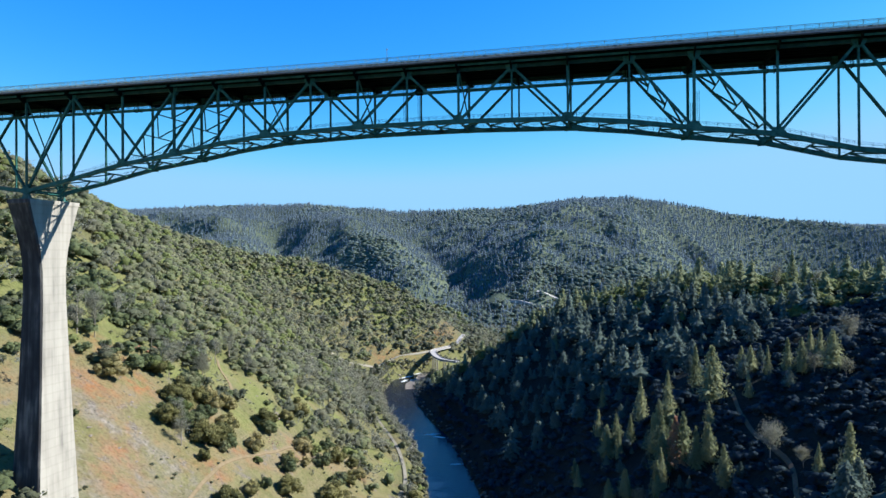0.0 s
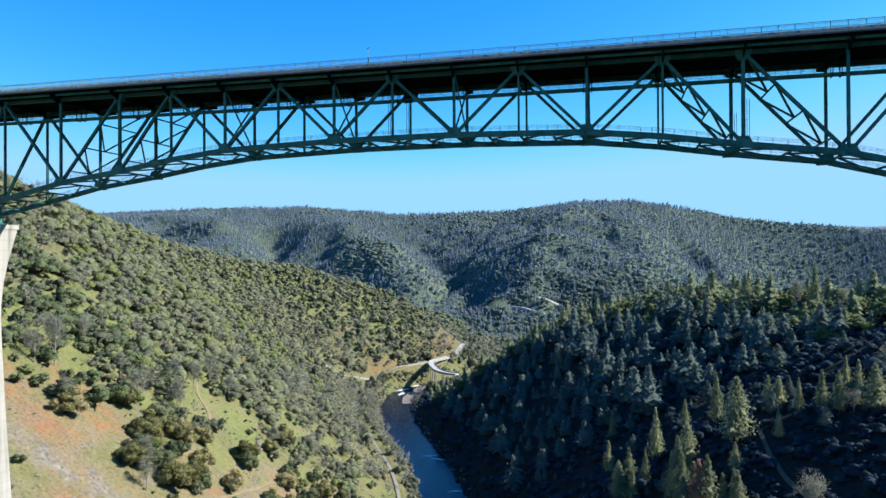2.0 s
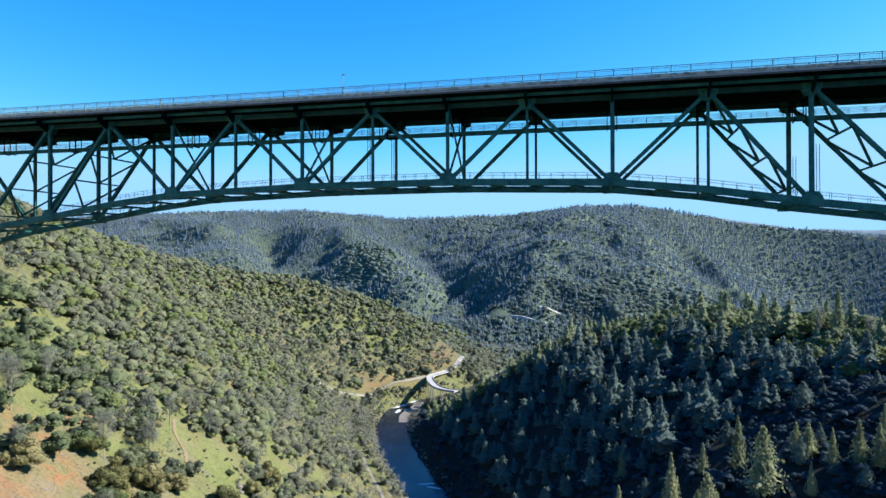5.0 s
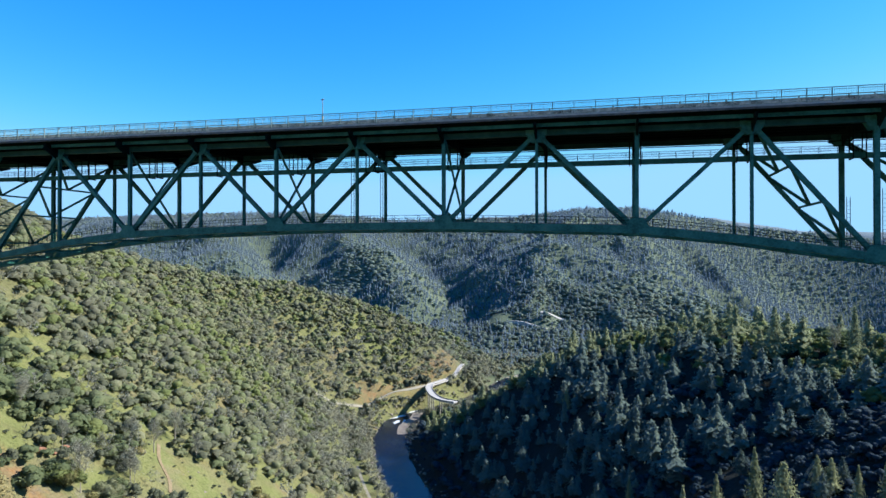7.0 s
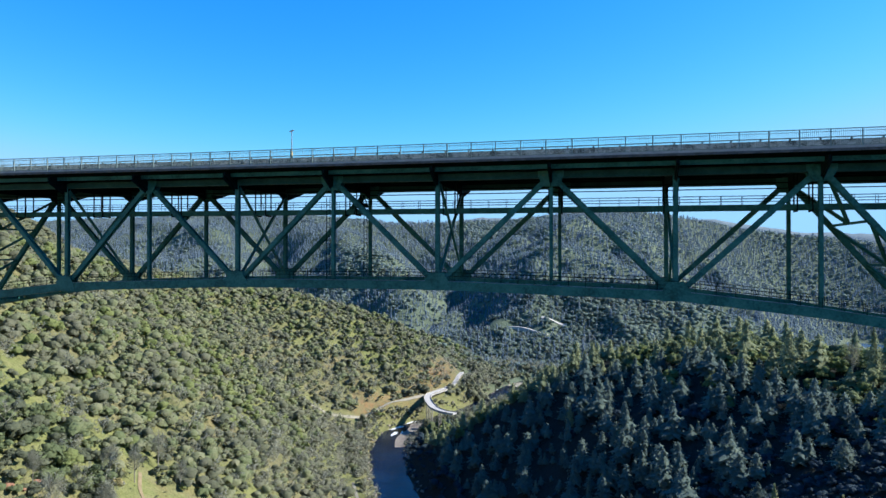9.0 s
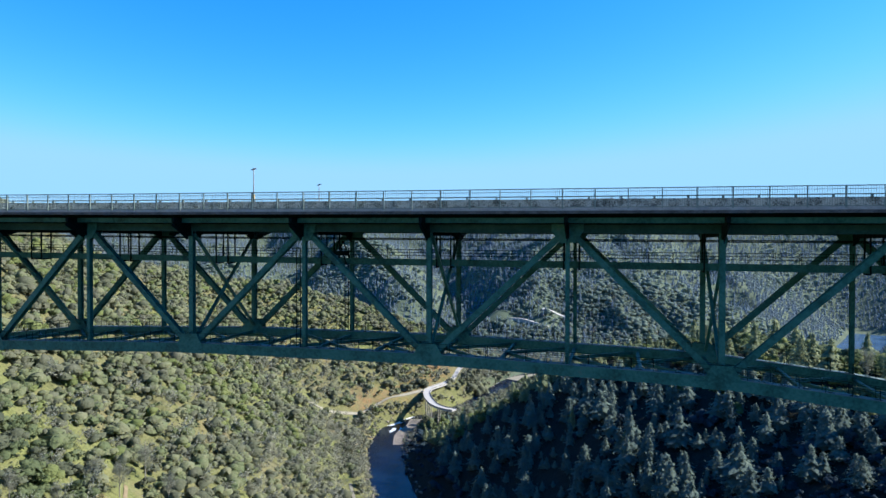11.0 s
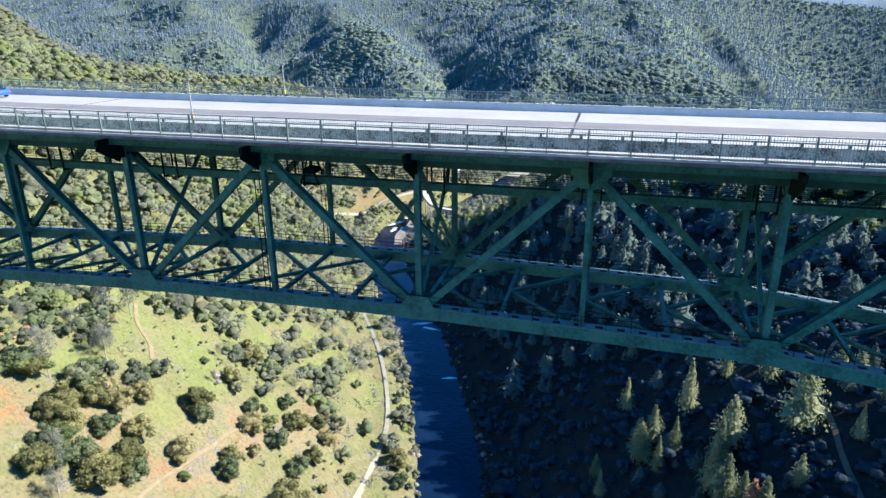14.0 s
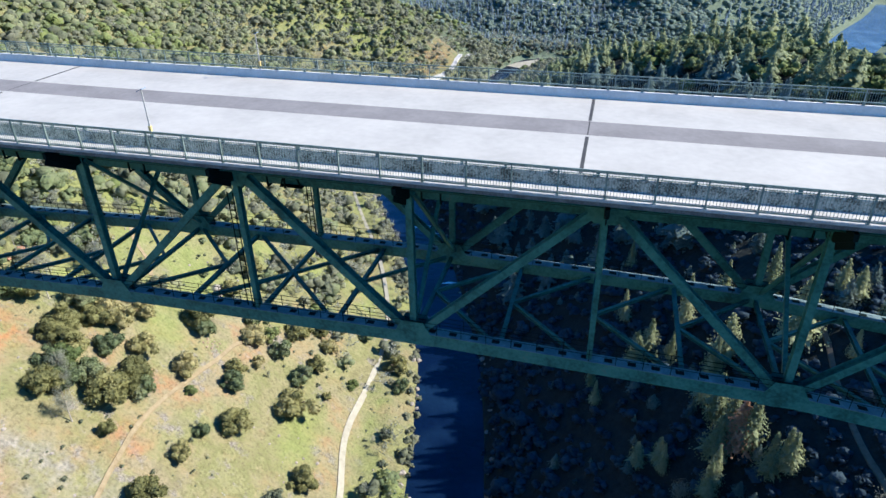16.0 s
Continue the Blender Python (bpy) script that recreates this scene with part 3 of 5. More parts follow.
def road_gap(x, y):
    """Distance to the nearest path or road, less its clearing."""
    return np.minimum.reduce([along(line, x, y)[0] - w for line, w in ((PATH, 6), (TRAIL, 3), (TRACK, 4), (SHADE_TRAIL, 3.5), (BANK_ROAD, 7), (BANK_PATH, 6), (RIDGE_ROAD, 9), (UPPER_ROAD, 9))])


# ---- the great truss bridge ----
XC, HALF, ARM = -54.8, 14.68, 18.74
YN, YF = 173.0, 186.9
YM = (YN + YF) / 2
ZT, ZDECK = 212.55, 214.62
Y0, Y1 = 169.15, 193.6
HINGE = 75.15
PIER = HINGE + 3 * ARM
SIDE = 19.5
bridge = empty("truss_bridge", "long green steel deck truss bridge on tall concrete piers", "bridge")


# the road falls gently along the bridge
GRADE_X = (-350, -190, -150, -110, -75, -40, 0, 60, 250)
GRADE_Z = (2.6, 1.45, 1.1, 0.75, 0.42, 0.2, -0.02, -0.3, -1.2)


def rise(x):
    return float(np.interp(x, GRADE_X, GRADE_Z))


def top_z(x):
    return ZT + rise(x)


def bottom_z(x):
    d = abs(x - XC)
    return float(np.interp(d, [0, 14.7, 44.0, 59.6, 75.15, 93.9, 112.6, PIER, PIER + 60, PIER + 200], [198.7, 198.7, 197.8, 196.1, 193.7, 191.3, 187.4, 183.9, 191.5, 198.7])) - float(np.interp(x, [39, 57, 76, 120], [0, 0.9, 0, 0]))


# stations from the middle outwards: (distance, carries a bottom node, carries a top node)
stations = [(HALF * i if i < 4 else 59.6, i % 2 == 1, i % 2 == 0) for i in range(5)] + [(HINGE, True, True)]
stations += [(HINGE + ARM, False, False), (HINGE + ARM, True, False), (HINGE + 2 * ARM, False, True), (PIER, True, False)]
stations = [s for i, s in enumerate(stations) if i != 6]
stations += [(PIER + SIDE * i, i % 2 == 0, i % 2 == 1) for i in range(1, 9)]
LONG = {round(XC + HINGE + 2 * ARM, 3): round(XC + HINGE + 2 * ARM - 1.05, 3), round(XC + HINGE + ARM, 3): round(XC + HINGE + ARM + 0.3, 3)}
xs = sorted({round(XC + s * d, 3) for d, _, _ in stations for s in (-1, 1)})
kind_at = {round(XC + s * d, 3): (b, t) for d, b, t in stations for s in (-1, 1)}
xs = [LONG.get(x, x) for x in xs]
kind_at = {LONG.get(x, x): k for x, k in kind_at.items()}


def gusset(x, z, y, w, h, parent, up):
    """A plate on each side of a joint, cut back at its corners."""
    s = Shape()
    for yy in (y - 0.61, y + 0.58):
        k = 1 if up else -1
        ring = [(x - w / 2, z), (x + w / 2, z), (x + w / 2, z + k * h * 0.35), (x + w * 0.26, z + k * h), (x - w * 0.26, z + k * h), (x - w / 2, z + k * h * 0.35)]
        s.prism([(a, yy, b) for a, b in ring], [(a, yy + 0.03, b) for a, b in ring])
    s.done("gusset_plate", M_steel, parent)


for y in (YN, YF):
    for a, b in zip(xs[:-1], xs[1:]):
        za, zb = bottom_z(a), bottom_z(b)
        s = Shape().bar((a, y, za), (b, y, zb), 1.14, 1.12)
        chord = s.done("bottom_chord", M_steel, bridge)
        n = max(4, round((b - a) / 1.9))
        # dark strip on the chord's top paints the slots' inner shade
        Shape().bar((a, y, za + 0.57), (b, y, zb + 0.57), 0.62, 0.03).done("chord_hollow", M_steel_dark, chord, "dark strip painting the shade inside the chord's slots")
        cover = Shape()
        for k in (-0.42, 0.42):
            cover.bar((a, y + k, za + 0.6), (b, y + k, zb + 0.6), 0.3, 0.05)
        for i in range(n):
            u0, u1 = a + (b - a) * (i + 0.02) / n, a + (b - a) * (i + 0.66) / n
            z0, z1 = np.interp([u0, u1], [a, b], [za, zb]) + 0.6
            cover.bar((u0, y, z0), (u1, y, z1), 0.54, 0.05)
        cover.done("chord_cover_plate", M_cover, chord, "pale perforated walkway plate on the chord")
        rail = Shape()
        for zz in (0.75, 1.25):
            rail.bar((a, y + 0.52, za + 0.6 + zz * 0.9), (b, y + 0.52, zb + 0.6 + zz * 0.9), 0.035, 0.035)
            rail.bar((a, y - 0.52, za + 0.6 + zz * 0.9), (b, y - 0.52, zb + 0.6 + zz * 0.9), 0.035, 0.035)
        for i in range(7):
            p = a + (b - a) * i / 7
            zp = float(np.interp(p, [a, b], [za, zb])) + 0.55
            for yy in (y + 0.52, y - 0.52):
                rail.box(p - 0.025, p + 0.025, yy - 0.02, yy + 0.02, zp, zp + 1.2)
        rail.done("chord_handrail", M_steel_dark, chord, "thin walkway handrail on the chord")
        Shape().bar((a, y, top_z(a)), (b, y, top_z(b)), 0.8, 0.85).done("top_chord", M_topchord, bridge, "green top chord under the deck, darkened in colour for shade")
        ba, ta = kind_at[a]
        bb, tb = kind_at[b]
        if ba and tb:
            Shape().h_bar((a, y, za), (b, y, top_z(b)), 0.74, 0.62, 0.07).done("diagonal", M_steel, bridge)
        elif ta and bb:
            Shape().h_bar((a, y, top_z(a)), (b, y, zb), 0.74, 0.62, 0.07).done("diagonal", M_steel, bridge)
    for x in xs:
        b, t = kind_at[x]
        w = 0.55 if b else 0.42
        if abs(abs(x - XC) - HINGE) < 0.1:
            w = 0.7
        Shape().h_bar((x, y, bottom_z(x)), (x, y, top_z(x)), 0.6, w, 0.06).done("vertical_post", M_steel, bridge)
        if b:
            gusset(x, bottom_z(x) - 0.62, y, 3.6, 2.3, bridge, True)
        if t:
            gusset(x, top_z(x) + 0.46, y, 3.2, 1.9, bridge, False)

# bracing between the two trusses
for i, (a, b) in enumerate(zip(xs[:-1], xs[1:])):
    for k in range(2):
        p, q = a + (b - a) * k / 2, a + (b - a) * (k + 1) / 2
        zp, zq = np.interp([p, q], [a, b], [bottom_z(a), bottom_z(b)])
        Shape().h_bar((p, YN, zp), (p, YF, zp), 0.4, 0.35, 0.04, (0, 0, 1)).done("lower_strut", M_steel, bridge)
        near, far = (p, zp), (q, zq)
        if (p + q) / 2 < XC:
            near, far = far, near
        for y in (YN, YF):
            Shape().h_bar((near[0], YM, near[1]), (far[0], y, far[1]), 0.36, 0.3, 0.04, (0, 0, 1)).done("lower_brace", M_steel, bridge)
for x in xs:
    b, t = kind_at[x]
    z = bottom_z(x)
    if b and not 70 < abs(x - XC) < PIER - 2:
        Shape().bar((x, YN, z + 0.4), (x, YF, top_z(x) - 0.8), 0.34, 0.3, (1, 0, 0)).done("sway_brace", M_steel, bridge)
        Shape().bar((x + 0.32, YF, z + 0.4), (x + 0.32, YN, top_z(x) - 0.8), 0.3, 0.3, (1, 0, 0)).done("sway_brace", M_steel, bridge)
    beam, zt, zd = Shape(), top_z(x), ZDECK + rise(x)
    for s in (-1, 1):
        y = YN if s < 0 else YF
        out = Y0 + 0.3 if s < 0 else Y1 - 0.3
        ring = [(y - s * 0.4, zt - 1.0), (y + s * 0.7, zt - 1.0), (out, zd - 1.5), (out, zd - 1.0), (y - s * 0.4, zd - 1.0)]
        beam.prism([(x - 0.16, a, c) for a, c in ring], [(x + 0.16, a, c) for a, c in ring])
        beam.bar((x, y + s * 0.7, zt - 1.02), (x, out, zd - 1.52), 0.9, 0.05)
    beam.box(x - 0.18, x + 0.18, YN + 0.4, YF - 0.4, zt - 0.75, zd - 1.0)
    for s in (-1, 1):
        y = YN if s < 0 else YF
        ring = [(y - s * 0.42, zt - 0.4), (y - s * 0.42, zt - 1.6), (y - s * 2.0, zt - 0.7)]
        beam.prism([(x - 0.15, a, c) for a, c in ring], [(x + 0.15, a, c) for a, c in ring])
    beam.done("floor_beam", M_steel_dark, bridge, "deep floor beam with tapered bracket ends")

# braced diagonals next to the hinges
for s in (-1, 1):
    h = XC + s * HINGE
    for x_low, x_top in ((h, h - s * 15.55), (h + s * ARM, h)):
        z_low = bottom_z(x_low)
        pts = [(x_low + (x_top - x_low) * k, z_low + (top_z(x_top) - z_low) * k) for k in (0.14, 0.41, 0.68, 0.95)]
        for (xa, zm), (xb, zn) in zip(pts[:-1], pts[1:]):
            Shape().h_bar((xa, YN, zm), (xa, YF, zm), 0.3, 0.26, 0.04, (0, 0, 1)).done("portal_strut", M_steel, bridge)
            for y in (YN, YF):
                Shape().h_bar((xa, YM, zm), (xb, y, zn), 0.4, 0.34, 0.05, (0, 0, 1)).done("portal_brace", M_steel, bridge)

# inspection gangway hung between the trusses
X0, X1 = xs[0], xs[-1]
gang = tagged(new("inspection_gangway"), "narrow green service walkway with handrails under the deck")
gang.parent = bridge
for yy in (YM - 0.42, YM + 0.42):
    Shape().strip(X0, X1, yy - 0.03, yy + 0.03, 208.25, 209.0).done("walkway_girder", M_steel, gang)
Shape().strip(X0, X1, YM - 0.39, YM + 0.39, 208.8, 208.86).done("walkway_grating", M_steel_dark, gang)
s = Shape()
for yy in (YM - 0.42, YM + 0.42):
    for z in (209.4, 209.75, 210.1):
        s.strip(X0, X1, yy - 0.025, yy + 0.025, z, z + 0.045)
    for i in range(int((X1 - X0) / 2.5)):
        x = X0 + 2.5 * i
        s.box(x - 0.025, x + 0.025, yy - 0.02, yy + 0.02, 208.95 + rise(x), 210.14 + rise(x))
s.done("walkway_handrail", M_steel_dark, gang)
for x in xs:
    z, zt = 208.05 + rise(x), top_z(x) + 0.8
    for dx in (-0.85, 0.85):
        Shape().box(x + dx - 0.07, x + dx + 0.07, YM - 0.87, YM - 0.73, z, zt).box(x + dx - 0.07, x + dx + 0.07, YM - 0.87, YM + 0.87, z, z + 0.18).box(x + dx - 0.07, x + dx + 0.07, YM + 0.73, YM + 0.87, z, zt).done("hanger", M_steel_dark, gang)
for yy, z in ((YM - 2.6, 211.4), (YM + 3.1, 211.25)):
    Shape().strip(X0, X1, yy - 0.06, yy + 0.06, z, z + 0.12).done("service_pipe", M_steel_dark, bridge)

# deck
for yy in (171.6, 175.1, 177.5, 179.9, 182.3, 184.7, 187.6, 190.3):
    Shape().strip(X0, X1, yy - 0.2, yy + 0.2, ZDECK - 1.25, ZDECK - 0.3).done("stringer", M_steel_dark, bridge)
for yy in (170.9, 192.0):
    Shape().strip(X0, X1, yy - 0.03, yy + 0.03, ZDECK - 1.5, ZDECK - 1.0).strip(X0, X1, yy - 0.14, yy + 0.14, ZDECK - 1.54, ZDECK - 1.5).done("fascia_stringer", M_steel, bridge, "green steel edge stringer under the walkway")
# near-black sheet added below the slab to paint the shade there
Shape().strip(X0, X1, Y0 + 0.4, Y1 - 0.4, ZDECK - 0.42, ZDECK - 0.264).done("deck_soffit", M_steel_dark, bridge, "dark sheet painting the shade on the deck's underside")
Shape().strip(X0, X1, Y0 + 0.36, Y1 - 0.36, ZDECK - 0.26, ZDECK - 0.02).done("deck_slab", M_fascia, bridge, "weathered concrete deck slab")
for a, b in ((Y0, Y0 + 0.35), (Y1 - 0.35, Y1)):
    Shape().strip(X0, X1, a, b, ZDECK - 0.38, ZDECK - 0.2).done("edge_beam", M_fascia, bridge, "pale concrete lip of the walkway")
    Shape().strip(X0, X1, a + 0.04, b - 0.04, ZDECK - 0.66, ZDECK - 0.384).done("edge_beam", M_edge, bridge, "dark mottled concrete edge beam")
Shape().strip(X0, X1, 171.2, 180.9, ZDECK - 0.02, ZDECK + 0.02).done("roadway", M_lane, bridge, "pale bare concrete traffic lanes")
Shape().strip(X0, X1, 180.904, 184.4, ZDECK - 0.02, ZDECK + 0.03).done("median_strip", M_median, bridge, "darker grey flush median strip")
Shape().strip(X0, X1, 184.404, 191.2, ZDECK - 0.02, ZDECK + 0.02).done("roadway", M_lane, bridge, "pale bare concrete traffic lanes")
for s in (-1, 1):
    y = 170.7 if s < 0 else 191.6
    ring = [(y - 0.28, ZDECK - 0.02), (y + 0.28, ZDECK - 0.02), (y + 0.16, ZDECK + 0.8), (y - 0.16, ZDECK + 0.8)]
    par = Shape().run(ring, X0, X1).done("parapet", M_parapet if s < 0 else M_clean, bridge, "stained grey concrete traffic barrier" if s < 0 else "pale clean concrete traffic barrier")
    t = Shape().strip(X0, X1, y - 0.06, y + 0.06, ZDECK + 1.02, ZDECK + 1.12)
    for i in range(int((X1 - X0) / 3.05)):
        x = X0 + 3.05 * i + 1.7
        t.box(x - 0.1, x + 0.1, y - 0.08, y + 0.08, ZDECK + rise(x) + 0.78, ZDECK + rise(x) + 1.04)
    t.done("barrier_rail", M_galv, par)
M_joint = material("joint_rubber", [(0.3, (0.02, 0.02, 0.022)), (0.7, (0.036, 0.036, 0.038))], 0.5, 0.8)
for x in (XC - HINGE, -84.0, -27.5, XC + HINGE):
    z = ZDECK + rise(x)
    Shape().box(x - 0.14, x + 0.14, 171.25, 180.5, z, z + 0.026).box(x - 0.14, x + 0.14, 184.6, 191.1, z, z + 0.026).box(x - 0.05, x + 0.05, 180.92, 184.38, z, z + 0.034).done("expansion_joint", M_joint, bridge)

FOOT = ZDECK - 0.2
for s in (-1, 1):
    y = Y0 + 0.14 if s < 0 else Y1 - 0.14
    rail = tagged(new("railing"), "tall galvanised picket railing along the walkway")
    rail.parent = bridge
    Shape().strip(X0, X1, y - 0.04, y + 0.04, FOOT + 1.89, FOOT + 1.97).done("top_rail", M_galv, rail)
    Shape().strip(X0, X1, y - 0.03, y + 0.03, FOOT + 1.62, FOOT + 1.66).done("second_rail", M_galv, rail)
    Shape().strip(X0, X1, y - 0.03, y + 0.03, FOOT + 0.12, FOOT + 0.18).done("bottom_rail", M_galv, rail)
    post = Shape().box(-0.05, 0.05, -0.06, 0.06, -0.02, 1.93).box(-0.12, 0.12, -0.1, 0.1, -0.02, 0.02)
    first = None
    n0, n1 = int((-205 - X0) / 3.05), int((80 - X0) / 3.05)
    rest = Shape()
    for i in range(int((X1 - X0) / 3.05) + 1):
        x = X0 + 3.05 * i + 2.3
        z = FOOT + rise(x)
        if n0 <= i <= n1:
            if first is None:
                first = post.done("post", M_galv, rail)
                first.location = (x, y, z)
            else:
                o = first.copy()
                scene.collection.objects.link(o)
                o.location = (x, y, z)
        else:
            rest.box(x - 0.05, x + 0.05, y - 0.06, y + 0.06, z - 0.02, z + 1.93)
    rest.done("distant_posts", M_galv, rail)["kind"] = "stuff"
    pk = Shape()
    for i in range(int((85 + 210) / 0.2)):
        x = -210 + 0.2 * i
        z = FOOT + rise(x)
        pk.box(x - 0.014, x + 0.014, y - 0.014, y + 0.014, z + 0.15, z + 1.91)
    pk.done("picket_infill", M_galv, rail)["kind"] = "stuff"


# ---- piers ----
def pier_material(name, stops):
    m = bpy.data.materials.new(name)
    m.use_nodes = True
    nt = m.node_tree
    bs = nt.nodes["Principled BSDF"]
    bs.inputs["Roughness"].default_value = 0.9
    geo = nt.nodes.new("ShaderNodeNewGeometry")
    mp = nt.nodes.new("ShaderNodeMapping")
    mp.inputs["Scale"].default_value = (0.7, 0.7, 0.02)
    nt.links.new(geo.outputs["Position"], mp.inputs["Vector"])
    n = nt.nodes.new("ShaderNodeTexNoise")
    n.inputs["Scale"].default_value = 1.0
    n.inputs["Detail"].default_value = 7.0
    nt.links.new(mp.outputs[0], n.inputs["Vector"])
    mp2 = nt.nodes.new("ShaderNodeMapping")
    mp2.inputs["Scale"].default_value = (0.25, 0.25, 0.09)
    nt.links.new(geo.outputs["Position"], mp2.inputs["Vector"])
    n2 = nt.nodes.new("ShaderNodeTexNoise")
    n2.inputs["Scale"].default_value = 1.0
    n2.inputs["Detail"].default_value = 3.0
    nt.links.new(mp2.outputs[0], n2.inputs["Vector"])
    ad = nt.nodes.new("ShaderNodeMath")
    ad.operation = "ADD"
    nt.links.new(n.outputs["Fac"], ad.inputs[0])
    nt.links.new(n2.outputs["Fac"], ad.inputs[1])
    half = nt.nodes.new("ShaderNodeMath")
    half.operation = "MULTIPLY"
    half.inputs[1].default_value = 0.5
    nt.links.new(ad.outputs[0], half.inputs[0])
    r = nt.nodes.new("ShaderNodeValToRGB")
    el = r.color_ramp.elements
    el.new(0.5)
    for e, (p, c) in zip(el, stops):
        e.position, e.color = p, (*c, 1)
    nt.links.new(half.outputs[0], r.inputs[0])
    lift = nt.nodes.new("ShaderNodeTexWave")
    lift.bands_direction = "Z"
    lift.inputs["Scale"].default_value = 0.105
    lift.inputs["Distortion"].default_value = 0.6
    nt.links.new(geo.outputs["Position"], lift.inputs["Vector"])
    edge = nt.nodes.new("ShaderNodeValToRGB")
    edge.color_ramp.elements[0].position, edge.color_ramp.elements[0].color = 0.0, (0.93, 0.93, 0.92, 1)
    edge.color_ramp.elements[1].position, edge.color_ramp.elements[1].color = 0.14, (1, 1, 1, 1)
    nt.links.new(lift.outputs["Fac"], edge.inputs[0])
    mul = nt.nodes.new("ShaderNodeMix")
    mul.data_type, mul.blend_type = "RGBA", "MULTIPLY"
    mul.inputs["Factor"].default_value = 1.0
    nt.links.new(r.outputs[0], mul.inputs["A"])
    nt.links.new(edge.outputs[0], mul.inputs["B"])
    nt.links.new(mul.outputs["Result"], bs.inputs["Base Color"])
    return m


M_pier = pier_material("board_marked_concrete", [(0.34, (0.19, 0.19, 0.175)), (0.45, (0.285, 0.28, 0.255)), (0.6, (0.35, 0.345, 0.315))])
# black streaks, plus the shade of the end faces put into the colour
M_pier_shade_streaked = pier_material("streaked_shade_dark_concrete", [(0.42, (0.022, 0.024, 0.028)), (0.52, (0.05, 0.053, 0.058)), (0.62, (0.17, 0.168, 0.158))])
PROFILE = [(181.2, 4.7, 10.6), (179.8, 4.7, 10.6), (179.8, 4.5, 10.3), (176.0, 4.35, 9.2), (170.0, 4.2, 7.4), (164.0, 4.1, 6.0), (157.0, 4.05, 5.2), (148.0, 4.15, 5.2), (120.0, 4.8, 6.3), (88.0, 5.7, 8.0), (40.0, 7.2, 10.6), (-6.0, 8.6, 13.0)]
for s in (-1, 1):
    cx = XC + s * PIER
    low = min(float(land(cx + a, YM + b)) for a in (-6, 6) for b in (-9, 9)) - 3
    v, f = [], []
    ring = [(1, 0.72), (0.72, 1), (-0.72, 1), (-1, 0.72), (-1, -0.72), (-0.72, -1), (0.72, -1), (1, -0.72)]
    prof = [p for p in PROFILE if p[0] > low] + [(low, *[float(np.interp(low, [p[0] for p in PROFILE[::-1]], [p[i] for p in PROFILE[::-1]])) for i in (1, 2)])]
    for z, hx, hy in prof:
        c = 0.5
        v += [(cx + a * hx - (a - math.copysign(1, a)) * 0 if abs(a) == 1 else cx + math.copysign(hx - c, a), YM + b * hy if abs(b) == 1 else YM + math.copysign(hy - c, b), z) for a, b in ring]
    for i in range(len(prof) - 1):
        for j in range(8):
            k = (j + 1) % 8
            f.append((8 * i + j, 8 * i + 8 + j, 8 * i + 8 + k, 8 * i + k))
    f += [tuple(range(8)), tuple(reversed(range(len(v) - 8, len(v))))]
    pier = tagged(mesh_object("pier", v, f, M_pier, bridge), "tall flared board-marked concrete bridge pier, ends black-streaked and painted with shade")
    pier.data.materials.append(M_pier_shade_streaked)
    # faces turned along y get the copy with shade painted in
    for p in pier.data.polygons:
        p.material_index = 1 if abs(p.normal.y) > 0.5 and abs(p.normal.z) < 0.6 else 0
    for a, b in ((cx - 4.5, YM - 10.3), (cx + 4.5, YM - 10.3), (cx - 4.5, YM + 10.3), (cx + 4.5, YM + 10.3)):
        Shape().box(a - 0.05, a + 0.05, b - 0.05, b + 0.05, 181.15, 182.4).done("rail_post", M_galv, pier)
    guard = Shape()
    for z in (181.75, 182.35):
        guard.box(cx - 4.55, cx + 4.55, YM - 10.34, YM - 10.28, z, z + 0.06).box(cx - 4.55, cx + 4.55, YM + 10.28, YM + 10.34, z, z + 0.06)
        guard.box(cx - 4.54, cx - 4.48, YM - 10.28, YM + 10.28, z, z + 0.06).box(cx + 4.48, cx + 4.54, YM - 10.28, YM + 10.28, z, z + 0.06)
    guard.done("guard_rail", M_galv, pier, "thin guard rail round the pier top")
    for y in (YN, YF):
        t = Shape().box(cx - 1.6, cx + 1.6, y - 1.3, y + 1.3, 181.2, 181.7)
        ring = [(cx - 1.4, 181.7), (cx + 1.4, 181.7), (cx + 0.7, 183.4), (cx - 0.7, 183.4)]
        t.prism([(a, y - 0.7, b) for a, b in ring], [(a, y + 0.7, b) for a, b in ring])
        t.done("bearing", M_steel, pier, "green steel bearing shoe")


# ladders, service cradle and call posts
def ladder(x, y, z0, z1):
    t = Shape()
    for dx in (-0.25, 0.25):
        t.box(x + dx - 0.04, x + dx + 0.04, y - 0.03, y + 0.03, z0, z1)
    for i in range(int((z1 - z0) / 0.6)):
        t.box(x - 0.25, x + 0.25, y - 0.02, y + 0.02, z0 + 0.6 * i, z0 + 0.6 * i + 0.05)
    t.done("ladder", M_steel_dark, bridge)


for y in (YN, YF):
    ladder(XC - 0.75, y - 0.1, 199.2, 210.5)
    ladder(XC + HINGE + 0.9, y - 0.1, 195, 203)
t = Shape().box(XC + 0.9, XC + 2.0, YM - 0.8, YM + 0.8, 209.6, 210.15).box(XC + 0.4, XC + 2.6, YM - 0.95, YM + 0.95, 208.5, 208.62)
for x in (XC + 0.5, XC + 2.5):
    t.bar((x, YM - 0.9, 208.55), (XC + 1.4, YM - 0.6, 211.4), 0.12, 0.12).bar((x, YM + 0.9, 208.55), (XC + 1.4, YM + 0.6, 211.4), 0.12, 0.12)
t.done("service_cradle", M_steel_dark, bridge, "dark service cradle hung under the deck")
